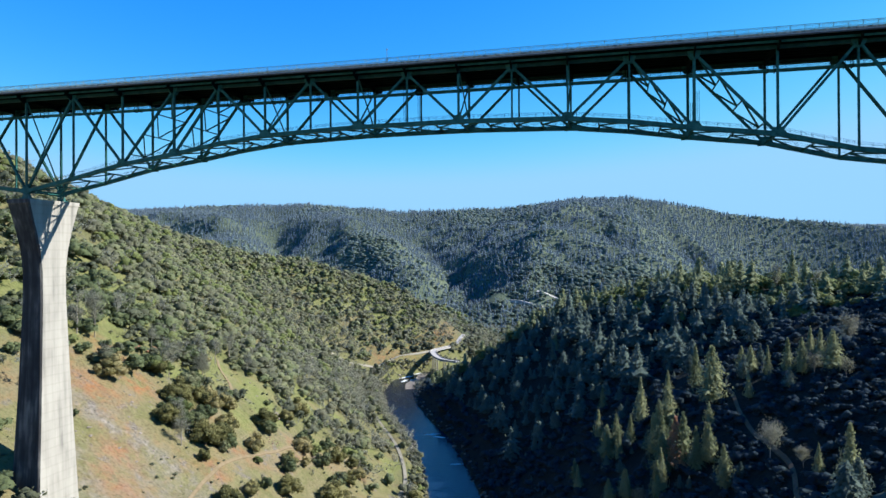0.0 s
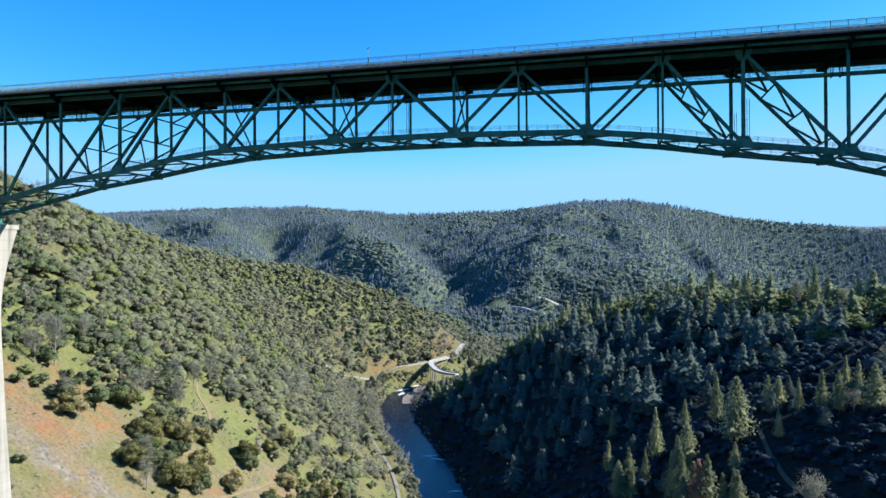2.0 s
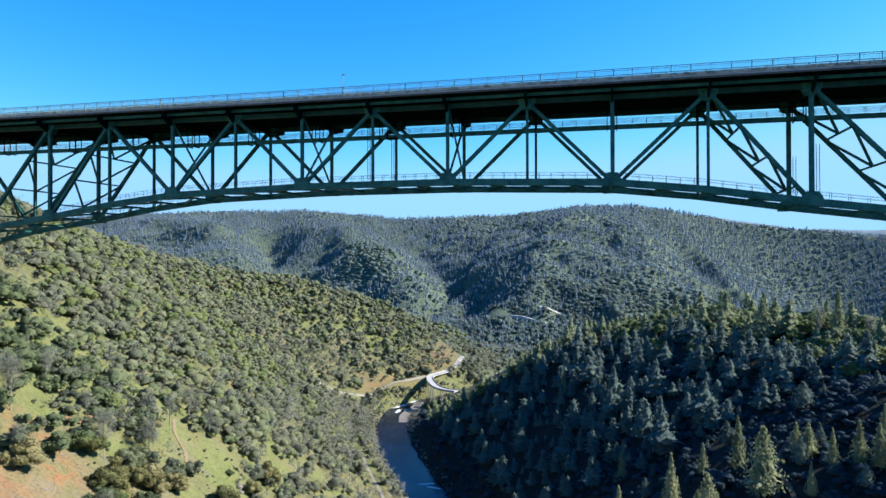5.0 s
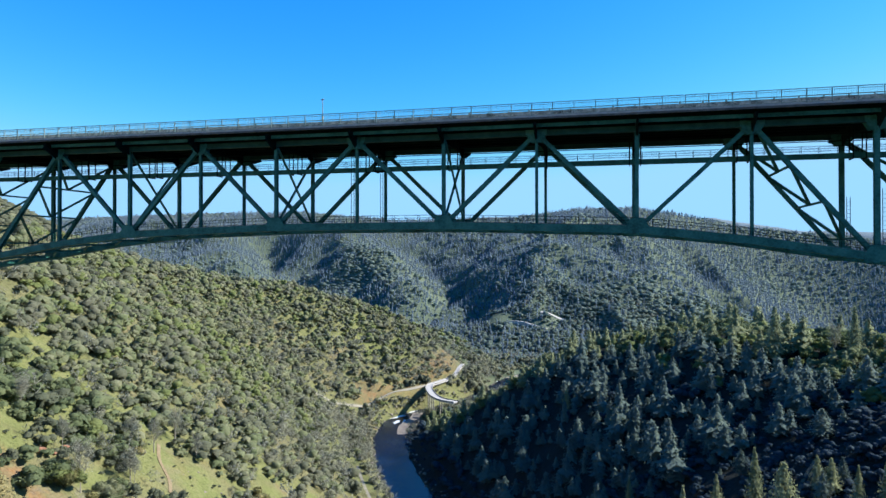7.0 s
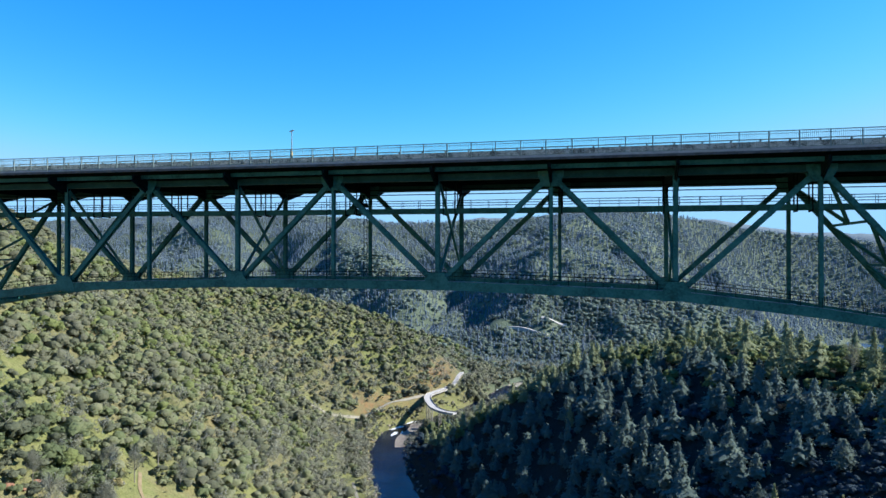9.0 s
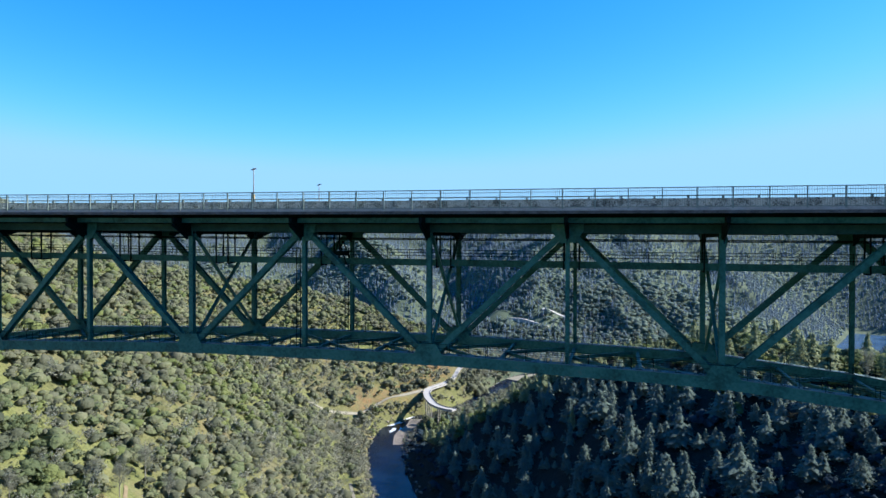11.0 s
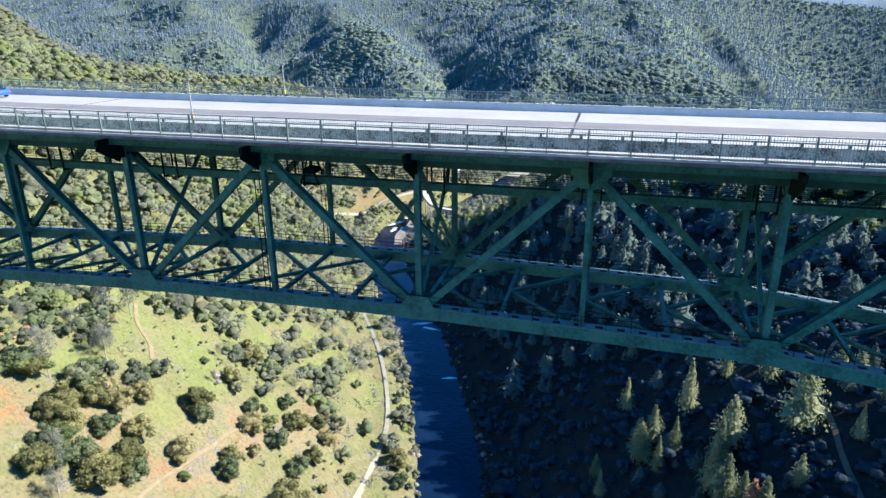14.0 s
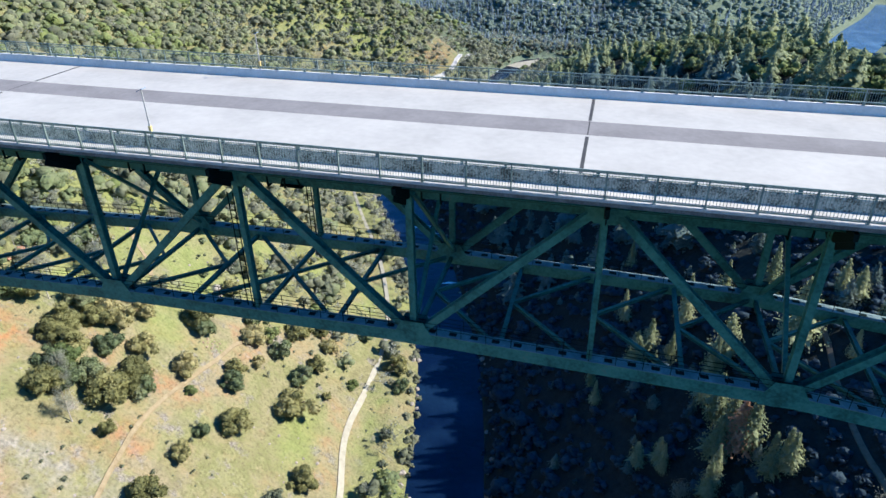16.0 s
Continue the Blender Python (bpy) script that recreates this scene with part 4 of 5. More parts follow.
M_yellow = material("yellow_paint", [(0.3, (0.4, 0.3, 0.12)), (0.7, (0.5, 0.4, 0.17))], 0.5, 0.5)
M_blue = material("blue_panel", [(0.3, (0.1, 0.16, 0.25)), (0.7, (0.14, 0.2, 0.3))], 0.5, 0.3)
for x, y in ((-59.9, 170.7), (-61.85, 191.6)):
    post = empty("call_post", "slim grey emergency call post with yellow box and small solar panel", "call post", "call posts on the bridge")
    post.location = (x, y, ZDECK + rise(x) + 0.8)
    Shape().prism([(0.085 * math.cos(i * 0.785), 0.06 * math.sin(i * 0.785), 0) for i in range(8)], [(0.045 * math.cos(i * 0.785), 0.045 * math.sin(i * 0.785), 3.6) for i in range(8)]).done("pole", M_fascia, post)
    Shape().box(-0.11, 0.11, -0.09, 0.09, 0.3, 0.8).box(-0.13, 0.13, -0.11, 0.11, 0.8, 0.84).done("box", M_yellow, post, "yellow telephone box")
    Shape().bar((-0.25, 0, 3.55), (0.25, 0, 3.75), 0.5, 0.05).done("solar_panel", M_blue, post, "small solar panel")


# a car on the far lanes
def car(x, y, z):
    """A hatchback heading along -x, with glass, wheels and lights of its own."""
    paint = material("blue_car_paint", [(0.3, (0.02, 0.1, 0.42)), (0.7, (0.03, 0.13, 0.5))], 1.0, 0.25, 0.2, 0.0, None, 0.6)
    glass = material("dark_car_glass", [(0.3, (0.01, 0.012, 0.015)), (0.7, (0.02, 0.022, 0.025))], 0.5, 0.06, 0.0, 0.0, None, 0.6)
    tyre = material("tyre_rubber", [(0.3, (0.015, 0.015, 0.015)), (0.7, (0.03, 0.03, 0.03))], 0.2, 0.85)
    lamp = material("clear_lamp_glass", [(0.3, (0.5, 0.52, 0.55)), (0.7, (0.65, 0.66, 0.68))], 0.2, 0.15)
    rear = material("red_lamp_glass", [(0.3, (0.3, 0.02, 0.02)), (0.7, (0.4, 0.03, 0.03))], 0.2, 0.2)
    c = empty("car", "bright blue hatchback car on the far traffic lanes", "car")
    c.location = (x, y, z)

    def hull(name, side, half, tuck, mat, label=""):
        """A side outline swept across the car, drawn in towards the top."""
        rings = [[(px, sy * (half - tuck * max(pz - 0.75, 0) / 0.7), pz) for px, pz in side] for sy in (-1, 1)]
        return Shape().prism(*rings).done(name, mat, c, label)
    body = hull("body", [(-2.12, 0.3), (2.08, 0.3), (2.14, 0.62), (2.02, 0.92), (1.5, 0.98), (-1.0, 0.95), (-1.85, 0.82), (-2.14, 0.62)], 0.88, 0.1, paint, "bright blue painted body")
    hull("cabin", [(1.62, 0.96), (-0.95, 0.94), (-0.3, 1.42), (0.2, 1.49), (1.05, 1.46)], 0.82, 0.28, glass, "dark tinted windows")
    hull("roof", [(0.98, 1.452), (-0.26, 1.432), (0.15, 1.52), (0.95, 1.5)], 0.8, 0.26, paint, "blue roof")
    for px in (-1.32, 1.3):
        for sy in (-1, 1):
            ring = lambda r, yy: [(px + r * math.cos(0.449 * i), yy, 0.32 + r * math.sin(0.449 * i)) for i in range(14)]
            wheel = Shape().prism(ring(0.32, sy * 0.7), ring(0.32, sy * 0.9)).done("wheel", tyre, c, "black tyre")
            Shape().prism(ring(0.2, sy * 0.89), ring(0.18, sy * 0.915)).done("rim", M_galv, wheel, "grey alloy rim")
    for sy in (-1, 1):
        Shape().box(-2.13, -1.96, sy * 0.66 - 0.16, sy * 0.66 + 0.16, 0.62, 0.76).done("headlight", lamp, body)
        Shape().box(1.98, 2.12, sy * 0.68 - 0.13, sy * 0.68 + 0.13, 0.66, 0.84).done("tail_light", rear, body)
        Shape().box(-0.85, -0.68, sy * 0.94 - 0.08, sy * 0.94 + 0.08, 0.95, 1.07).done("wing_mirror", paint, body)


car(-101.0, 188.0, ZDECK + rise(-101.0) + 0.02)


# ---- trees ----
rng = np.random.default_rng(7)


def ico(sub):
    bm = bmesh.new()
    bmesh.ops.create_icosphere(bm, subdivisions=sub, radius=1.0)
    v = np.array([q.co[:] for q in bm.verts])
    f = np.array([[q.index for q in p.verts] for p in bm.faces])
    bm.free()
    return v, f


ICO = {s: ico(s) for s in (1, 2, 3)}


def blob(sub, centre, radius, rough, squash=0.8):
    v, f = ICO[sub]
    if sub == 1:
        f = f[v[f].mean(1)[:, 2] > -0.62]
    k = 1 + rough * rng.uniform(-1, 1, len(v))
    return v * k[:, None] * radius * np.array([1, 1, squash]) + np.array(centre), f


def join(parts):
    vs, fs, n = [], [], 0
    for v, f in parts:
        vs.append(v)
        fs.append(f + n)
        n += len(v)
    return np.concatenate(vs), np.concatenate(fs)


def leaves(points, normals, size):
    """Small tilted triangles scattered over a crown's surface."""
    n = len(points)
    r = rng.normal(size=(n, 3))
    t = np.cross(normals + 0.7 * r, rng.normal(size=(n, 3)))
    t /= np.linalg.norm(t, axis=1)[:, None] + 1e-9
    u = np.cross(normals + 0.5 * r, t)
    u /= np.linalg.norm(u, axis=1)[:, None] + 1e-9
    s = size * rng.uniform(0.6, 1.4, n)[:, None]
    v = np.stack([points - t * s * 0.5, points + t * s * 0.5, points + u * s * 0.9], 1).reshape(-1, 3)
    return v, np.arange(3 * n).reshape(-1, 3)


def broad_crown(level, height=1.0, width=1.0, open_=0.0):
    """A crown of several uneven clumps; unit tree: about 1 high, 1 wide."""
    lobes = {0: 1, 0.25: 3, 0.5: 4, 1: 8, 2: 22}[level]
    sub = {0: 1, 0.25: 1, 0.5: 1, 1: 1, 2: 2}[level]
    out = []
    lop = rng.uniform(0.7, 1.0), rng.uniform(0, 3.14)
    for i in range(lobes):
        if lobes == 1:
            c, r = (0, 0, 0.45), 0.5
        else:
            a = 2.4 * i + rng.uniform(-0.5, 0.5)
            q = 0.37 * math.sqrt((i + 0.3) / lobes) * rng.uniform(0.75, 1.25)
            q *= lop[0] + (1.25 - lop[0]) * abs(math.cos(a - lop[1])) * 1.2 if level == 2 else 1.0
            c = (q * math.cos(a) * width, q * math.sin(a) * width, (0.2 if level == 2 else 0.3) + (0.68 if level == 2 else 0.5) * rng.uniform() * (1 - 1.1 * q))
            r = rng.uniform(0.15, 0.32) * {0: 1.4, 0.25: 1.3, 0.5: 1.2, 1: 0.95, 2: 0.6}[level]
        v, f = blob(sub, c, r * (1 - 0.25 * open_), {0: 0.28, 0.25: 0.4, 0.5: 0.42, 1: 0.36, 2: 0.28}[level], 0.85 if level else 0.68)
        if level:
            keep = rng.uniform(size=len(f)) > (0.16 if level == 2 else 0.08) + 0.45 * open_
            f = f[keep]
        out.append((v, f))
        m = {0: 0, 0.25: 4, 0.5: 11, 1: 22, 2: 210}[level]
        if m:
            n = rng.normal(size=(m, 3))
            n /= np.linalg.norm(n, axis=1)[:, None]
            out.append(leaves(np.array(c) + n * r * rng.uniform(0.75, 1.45 if level == 2 else 1.3, m)[:, None] * (1, 1, 0.85), n, {0: 0.22, 0.25: 0.2, 0.5: 0.14, 1: 0.1, 2: 0.052}[level]))
    return join(out)


def conifer_crown(level, spread=0.22):
    """Tiers of drooping boughs; unit tree 1 high."""
    tiers, arms = {0: (2, 5), 1: (10, 6), 2: (20, 9)}[level]
    out = []
    full = rng.uniform(0.8, 1.1)
    for k in range(tiers):
        q = k / tiers
        z = (0.05 if level == 0 else 0.1) + 0.84 * q
        r = spread * min(1.0, 1.16 * (1 - q)) ** full * rng.uniform(0.5 if level == 2 else 0.62, 1.25) + 0.014
        top = z + (0.5 if level == 0 else 0.19 if level == 1 else 0.11)
        a0 = rng.uniform(0, 6.28)
        ox, oy = rng.normal(size=2) * 0.012
        v, f = [(ox, oy, min(top, 1.0))], []
        for i in range(arms):
            a = a0 + 2 * math.pi * i / arms
            rr = r * (rng.uniform(0.45, 1.3) if level == 2 else rng.uniform(0.65, 1.2))
            da = math.pi / arms
            v.append((ox + rr * math.cos(a), oy + rr * math.sin(a), z - 0.035 * rng.uniform(-0.3, 1.4)))
            v.append((0.6 * r * math.cos(a + da), 0.6 * r * math.sin(a + da), z + 0.045))
        for i in range(2 * arms):
            f.append((0, 1 + i, 1 + (i + 1) % (2 * arms)))
        out.append((np.array(v), np.array(f)))
        if level:
            m = 80 if level == 2 else 14
            a = rng.uniform(0, 6.28, m)
            d = np.stack([np.cos(a), np.sin(a), np.full(m, 0.3)], 1)
            p = np.stack([np.cos(a) * r, np.sin(a) * r, np.full(m, z)], 1) * rng.uniform(0.45, 1.4 if level == 2 else 1.25, m)[:, None]
            p[:, 2] = z + rng.uniform(-0.02, 0.07, m)
            out.append(leaves(p, d, 0.032 if level == 2 else 0.054))
    return join(out)


def twig_crown(limbs, twigs, width, leafy=0, leaf=0.03):
    """Bare limbs and fine twigs as slim three-sided slivers; unit tree 1 high."""
    a, b, w = [], [], []
    for i in range(limbs):
        z = rng.uniform(0.3, 0.85)
        t = rng.uniform(0, 6.283)
        up = rng.uniform(0.35, 1.3)
        d = np.array([math.cos(t), math.sin(t), up]) / math.hypot(1, up)
        length = rng.uniform(0.22, 0.42) * (1.15 - 0.6 * z)
        p = np.array([0, 0, z * 0.75])
        a.append(p), b.append(p + d * length), w.append(width * 1.6)
        for j in range(twigs):
            q = p + d * length * rng.uniform(0.3, 1.0)
            e = d + rng.normal(size=3) * 0.75 + np.array([0, 0, 0.35])
            e /= np.linalg.norm(e)
            a.append(q), b.append(q + e * rng.uniform(0.08, 0.2)), w.append(width)
    a, b, w = np.array(a), np.array(b), np.array(w)[:, None]
    side = np.cross(b - a, rng.normal(size=a.shape))
    side /= np.linalg.norm(side, axis=1)[:, None] + 1e-9
    cross = np.cross(b - a, side)
    cross /= np.linalg.norm(cross, axis=1)[:, None] + 1e-9
    n = len(a)
    v = np.stack([a + side * w, a - side * w, a + cross * w, b], 1).reshape(-1, 3)
    k = 4 * np.arange(n)[:, None]
    f = np.concatenate([k + np.array([0, 1, 3]), k + np.array([1, 2, 3]), k + np.array([2, 0, 3])])
    out = [(v, f)]
    if leafy:
        tips = b[rng.integers(0, n, leafy)] + rng.normal(size=(leafy, 3)) * 0.03
        out.append(leaves(tips, rng.normal(size=(leafy, 3)), leaf))
    return join(out)


def trunk(height, radius, lean=0.03, sides=7, limbs=4):
    """Tapered trunk with a few limbs; unit scale as the crown."""
    s = Shape()
    rows = [(0, 0, -0.06, radius * 1.4), (lean * 0.5, 0, height * 0.4, radius), (lean, lean, height, radius * 0.3)]
    for (xa, ya, za, ra), (xb, yb, zb, rb) in zip(rows[:-1], rows[1:]):
        ring = lambda x, y, z, r: [(x + r * math.cos(6.283 * i / sides), y + r * math.sin(6.283 * i / sides), z) for i in range(sides)]
        s.prism(ring(xa, ya, za, ra), ring(xb, yb, zb, rb))
    for i in range(limbs):
        a = 6.283 * i / max(limbs, 1) + 0.5
        z = height * (0.4 + 0.12 * i)
        s.bar((0, 0, z), (0.28 * math.cos(a), 0.28 * math.sin(a), z + 0.22), radius * 0.7, radius * 0.7, (0.3, 0.2, 1))
    return s


def scatter(name, templates, x, y, size, wide, mat, label, category="trees"):
    """Many trees joined in one mesh."""
    z = land(x, y)
    pick = rng.integers(0, len(templates), len(x))
    ang = rng.uniform(0, 6.283, len(x))
    vs, fs, n = [], [], 0
    for i, (tv, tf) in enumerate(templates):
        s = np.nonzero(pick == i)[0]
        if not len(s):
            continue
        c, q = np.cos(ang[s])[:, None], np.sin(ang[s])[:, None]
        w = (size[s] * wide[s])[:, None]
        vx = (tv[None, :, 0] * c - tv[None, :, 1] * q) * w + x[s][:, None]
        vy = (tv[None, :, 0] * q + tv[None, :, 1] * c) * w + y[s][:, None]
        vz = tv[None, :, 2] * size[s][:, None] + z[s][:, None] - 0.3
        vs.append(np.stack([vx, vy, vz], -1).reshape(-1, 3))
        fs.append((tf[None] + (np.arange(len(s)) * len(tv))[:, None, None]).reshape(-1, 3) + n)
        n += len(s) * len(tv)
    ob = tri_object(name, np.concatenate(vs), np.concatenate(fs), mat)
    return tagged(ob, label, category, kind="stuff")


def spots(x0, x1, y0, y1, gap, jitter=0.85):
    """Jittered grid of places."""
    a, b = np.meshgrid(np.arange(x0, x1, gap), np.arange(y0, y1, gap))
    a, b = a.ravel(), b.ravel()
    return a + rng.uniform(-0.5, 0.5, len(a)) * gap * jitter * 1.6, b + rng.uniform(-0.5, 0.5, len(b)) * gap * jitter * 1.6


BROAD = {k: [broad_crown(k) for _ in range(n)] for k, n in ((0, 8), (0.25, 8), (0.5, 8), (1, 6), (2, 5))}
WISP = {1: [twig_crown(7, 3, 0.009, 80, 0.05) for _ in range(5)], 2: [twig_crown(34, 14, 0.003, 1300, 0.02) for _ in range(3)]}
PINE = {k: [conifer_crown(k, q) for q in spreads] for k, spreads in ((0, (0.2, 0.23, 0.26, 0.2, 0.24)), (1, (0.21, 0.25, 0.29, 0.23, 0.31, 0.27)), (2, (0.19, 0.22, 0.25, 0.28)))}

# far wooded ranges
x, y = spots(-2800, 1500, 1000, 2330, 8.7)
d, _, _ = along(RIVER, x, y)
dl, _, sl = along(LEFT_CREST, x, y)
keep = (np.abs(x + 0.26 * y) < 0.8 * y) & (np.hypot((x + 122) / 1.3, y - 1322) > 12) & (along(FAR_REACH, x, y)[0] > 46) & (d > np.where(x > 120, 70, np.where(y < 1180, 30, 24))) & (road_gap(x, y) > 0) & ~((sl > 0) & (dl < 300) & (y < 1130))
x, y = x[keep], y[keep]
dark = np.minimum.reduce([along(q, x, y)[0] for q in GULLIES])
pine = wave(x, y, 260, 11, 4) + 0.4 * rng.normal(size=len(x)) + 0.55 * np.exp(-(dark / 130) ** 2) > np.where(y < 1400, -0.2, -0.12)
size = rng.uniform(4.2, 8.4, len(x))
edge = 1480 + 120 * wave(x, y, 140, 13, 3) + 60 * rng.normal(size=len(x))
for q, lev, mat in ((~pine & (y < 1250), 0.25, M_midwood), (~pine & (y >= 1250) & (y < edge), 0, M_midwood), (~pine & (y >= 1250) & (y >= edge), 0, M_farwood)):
    scatter("far_wood", BROAD[lev], x[q], y[q], size[q] * 1.15, rng.uniform(1.35, 1.95, q.sum()), mat, "distant mixed woodland on the ridges, haze put into its green")
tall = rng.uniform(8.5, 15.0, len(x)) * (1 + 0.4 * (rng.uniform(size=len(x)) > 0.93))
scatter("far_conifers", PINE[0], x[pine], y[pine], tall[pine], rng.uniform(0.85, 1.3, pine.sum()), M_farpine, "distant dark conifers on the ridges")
x, y = spots(-330, 120, 1090, 1440, 8.2)
keep = (along(RIVER, x, y)[0] > 30) & (road_gap(x, y) > 0) & (land(x, y) > 0.5)
x, y = x[keep], y[keep]
grey = rng.uniform(size=len(x)) < 0.2
scatter("valley_trees", BROAD[0.25], x[~grey], y[~grey], rng.uniform(5, 10, (~grey).sum()), rng.uniform(1.0, 1.4, (~grey).sum()), M_midwood, "green woodland on the valley floor")
scatter("valley_bare_trees", WISP[1], x[grey], y[grey], rng.uniform(8, 14, grey.sum()), rng.uniform(0.8, 1.1, grey.sum()), M_grey, "grey leafless trees on the valley floor")
x, y = spots(-1400, -600, 560, 1090, 9.0)
dl, _, sl = along(LEFT_CREST, x, y)
keep = (sl < 0) & (dl > 60) & (land(x, y) > 120) & (np.abs(x + 0.26 * y) < 0.98 * y)
scatter("hilltop_wood", BROAD[0], x[keep], y[keep], rng.uniform(5.5, 9.5, keep.sum()), rng.uniform(1.3, 1.8, keep.sum()), M_olive, "olive-green woodland on the hill behind the ridge")


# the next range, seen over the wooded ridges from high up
# far haze painted into the forest's own colour
M_range = material("haze_tinted_far_forest", [(0.3, (0.1054, 0.144, 0.175)), (0.5, (0.124, 0.1677, 0.1995)), (0.7, (0.1457, 0.1888, 0.217))], 160.0, 0.95, 0.0, 6.0, 40.0, 0.05, 0.8)
gx, gy = np.meshgrid(np.arange(-6600, 6000, 45.0), np.arange(4280, 5750, 60.0))
top = np.interp(gx, [-5900, -4800, -4100, -3400, -2545, -1680, -900, -200, 660, 1230, 1820, 5400], [590, 578, 540, 530, 528, 496, 474, 450, 446, 352, 323, 290])
gz = np.maximum((top + 12) * (1 - np.abs(gy - 5000) / 720) + wave(gx, gy, 500, 91, 5) * 14 + wave(gx, gy, 60, 92, 3) * 8, -60) - 8
rows, cols = gx.shape
k = (np.arange(rows - 1)[:, None] * cols + np.arange(cols - 1)).ravel()
quads = np.concatenate([np.stack([k, k + 1, k + cols + 1], 1), np.stack([k, k + cols + 1, k + cols], 1)])
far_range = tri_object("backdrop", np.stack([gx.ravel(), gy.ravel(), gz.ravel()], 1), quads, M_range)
tagged(far_range, "forested range on the horizon, haze put into its blue-green", "hills", kind="structure")


def thing(name, trunk_shape, bark, crown, leaf, label, category):
    """A single tree with its trunk and crown, unit size, standing at the origin."""
    t = empty(name, label, category)
    trunk_shape.done("trunk", bark, t)
    tri_object("crown", crown[0], crown[1], leaf, t)
    return t


def plant(models, places, group):
    """Copies of single trees at (x, y, height, width)."""
    for i, (x, y, h, w) in enumerate(places):
        m = models[i % len(models)]
        z = float(land(x, y)) - 0.2
        o = copy_thing(m, Matrix.Translation((x, y, z)) @ Euler((0, 0, 2.4 * i)).to_matrix().to_4x4())
        o.scale = (h * w, h * w, h)
        o["group"] = group
    for m in models:
        for o in (*m.children, m):
            bpy.data.objects.remove(o)


# single oaks and bare trees on the open slope
OAKS = [(-206, 270, 9), (-205, 279, 11), (-211, 283, 10), (-217, 300, 11), (-205, 302, 10), (-211, 304, 9), (-196, 274, 11), (-188, 272, 11), (-187, 280, 10), (-184, 283, 9), (-214, 279, 9), (-194, 300, 9), (-186, 327, 9), (-181, 305, 8), (-173, 343, 8), (-162, 346, 10), (-162, 367, 9), (-166, 332, 5), (-167, 313, 9), (-157, 296, 8), (-163, 271, 9), (-163, 284, 6), (-129, 293, 9), (-145, 322, 11), (-150, 340, 10), (-149, 354, 9), (-150, 371, 8), (-152, 387, 8), (-139, 341, 4), (-120, 387, 8), (-114, 374, 8), (-162, 250, 10), (-227, 288, 10), (-230, 285, 9), (-227, 255, 9), (-235, 333, 10), (-218, 306, 10), (-213, 286, 10), (-201, 261, 9), (-199, 267, 10), (-193, 275, 10), (-203, 314, 9), (-205, 359, 4), (-190, 330, 9), (-193, 361, 7), (-178, 354, 9), (-170, 320, 8), (-163, 365, 9), (-187, 387, 9), (-198, 385, 9), (-190, 429, 8), (-212, 218, 4), (-181, 261, 6), (-189, 287, 9), (-172, 374, 8), (-157, 378, 8), (-209, 296, 10), (-200, 290, 9)]
FRESH = [(-204, 274, 10), (-175, 297, 4), (-228, 288, 11), (-134, 359, 5), (-170, 352, 7)]
BARE = [(-250, 271, 27), (-223, 292, 26), (-223, 323, 13), (-232, 258, 14), (-195, 264, 14), (-240, 300, 16), (-205, 283, 9), (-165, 285, 6), (-149, 355, 8), (-256, 276, 20), (-204, 370, 10), (-160, 330, 5), (-243, 345, 15), (-228, 375, 17), (-236, 318, 14), (-196, 352, 8), (-262, 300, 18)]
plant([thing("oak_tree", trunk(0.5, 0.035), M_bark, BROAD[2][k], M_slopeoak, "round grey-green oak on the open grassy slope", "tree") for k in range(4)], [(x, y, h * (0.92 + 0.11 * (i % 5)), 0.95 + 0.09 * (i % 4)) for i, (x, y, h) in enumerate(OAKS) if i % 3], "oaks on the slope")
plant([thing("oak_tree", trunk(0.5, 0.035), M_bark, BROAD[2][k], M_oak, "dark green oak with a ragged crown on the dry slope", "tree") for k in (3, 1, 4)], [(x, y, 1.08 * h, 1.0) for x, y, h in OAKS[::3]], "oaks on the slope")
plant([thing("oak_tree", trunk(0.5, 0.035), M_bark, BROAD[2][3], M_bright, "bright green oak in fresh leaf on the slope", "tree")], [(x, y, h, 1.25) for x, y, h in FRESH], "fresh green trees")
plant([thing("bare_tree", trunk(0.85, 0.011, limbs=0), M_greybark, WISP[2][k], M_grey, "tall wispy grey half-bare tree on the slope", "tree") for k in range(3)], [(x, y, h, 0.6) for x, y, h in BARE], "bare trees")
GREYPINES = [(-190, 257, 15), (-222, 319, 20), (-241, 375, 22), (-252, 262, 18), (-200, 268, 14), (-236, 352, 18)]
plant([thing("grey_pine", trunk(0.96, 0.014, 0.02, limbs=0), M_greybark, WISP[2][k], M_grey, "pale grey-green pine with a thin crown on the slope", "tree") for k in (0, 2)], [(x, y, h, 0.8) for x, y, h in GREYPINES], "grey pines on the slope")
# wooded left hillside
x, y = spots(-800, -70, 140, 1180, 5.8)
d, _, side = along(RIVER, x, y)
dl, _, sl = along(LEFT_CREST, x, y)
keep = (side < 0) & (d > 20) & (x > -1.14 * y - 70) & ((sl > 0) | (dl < 60)) & (road_gap(x, y) > 0) & (rng.uniform(size=len(x)) < 0.97 - open_ground(x, y) * 0.98) & ((wave(x, y, 45, 21, 3) < 0.56) | (y > 720)) & ((along(CUT_BANK, x, y)[0] > 8) | (rng.uniform(size=len(x)) < 0.45))
x, y, d = x[keep], y[keep], d[keep]
r = rng.uniform(size=len(x)) + 0.35 * wave(x, y, 110, 23, 3)
low = np.clip(1.25 - d / 135, 0, 1)
sets = np.where(r < 0.12 + 0.4 * low, 2, np.where(r < 0.6, 0, np.where(r < 0.93, 1, 3)))
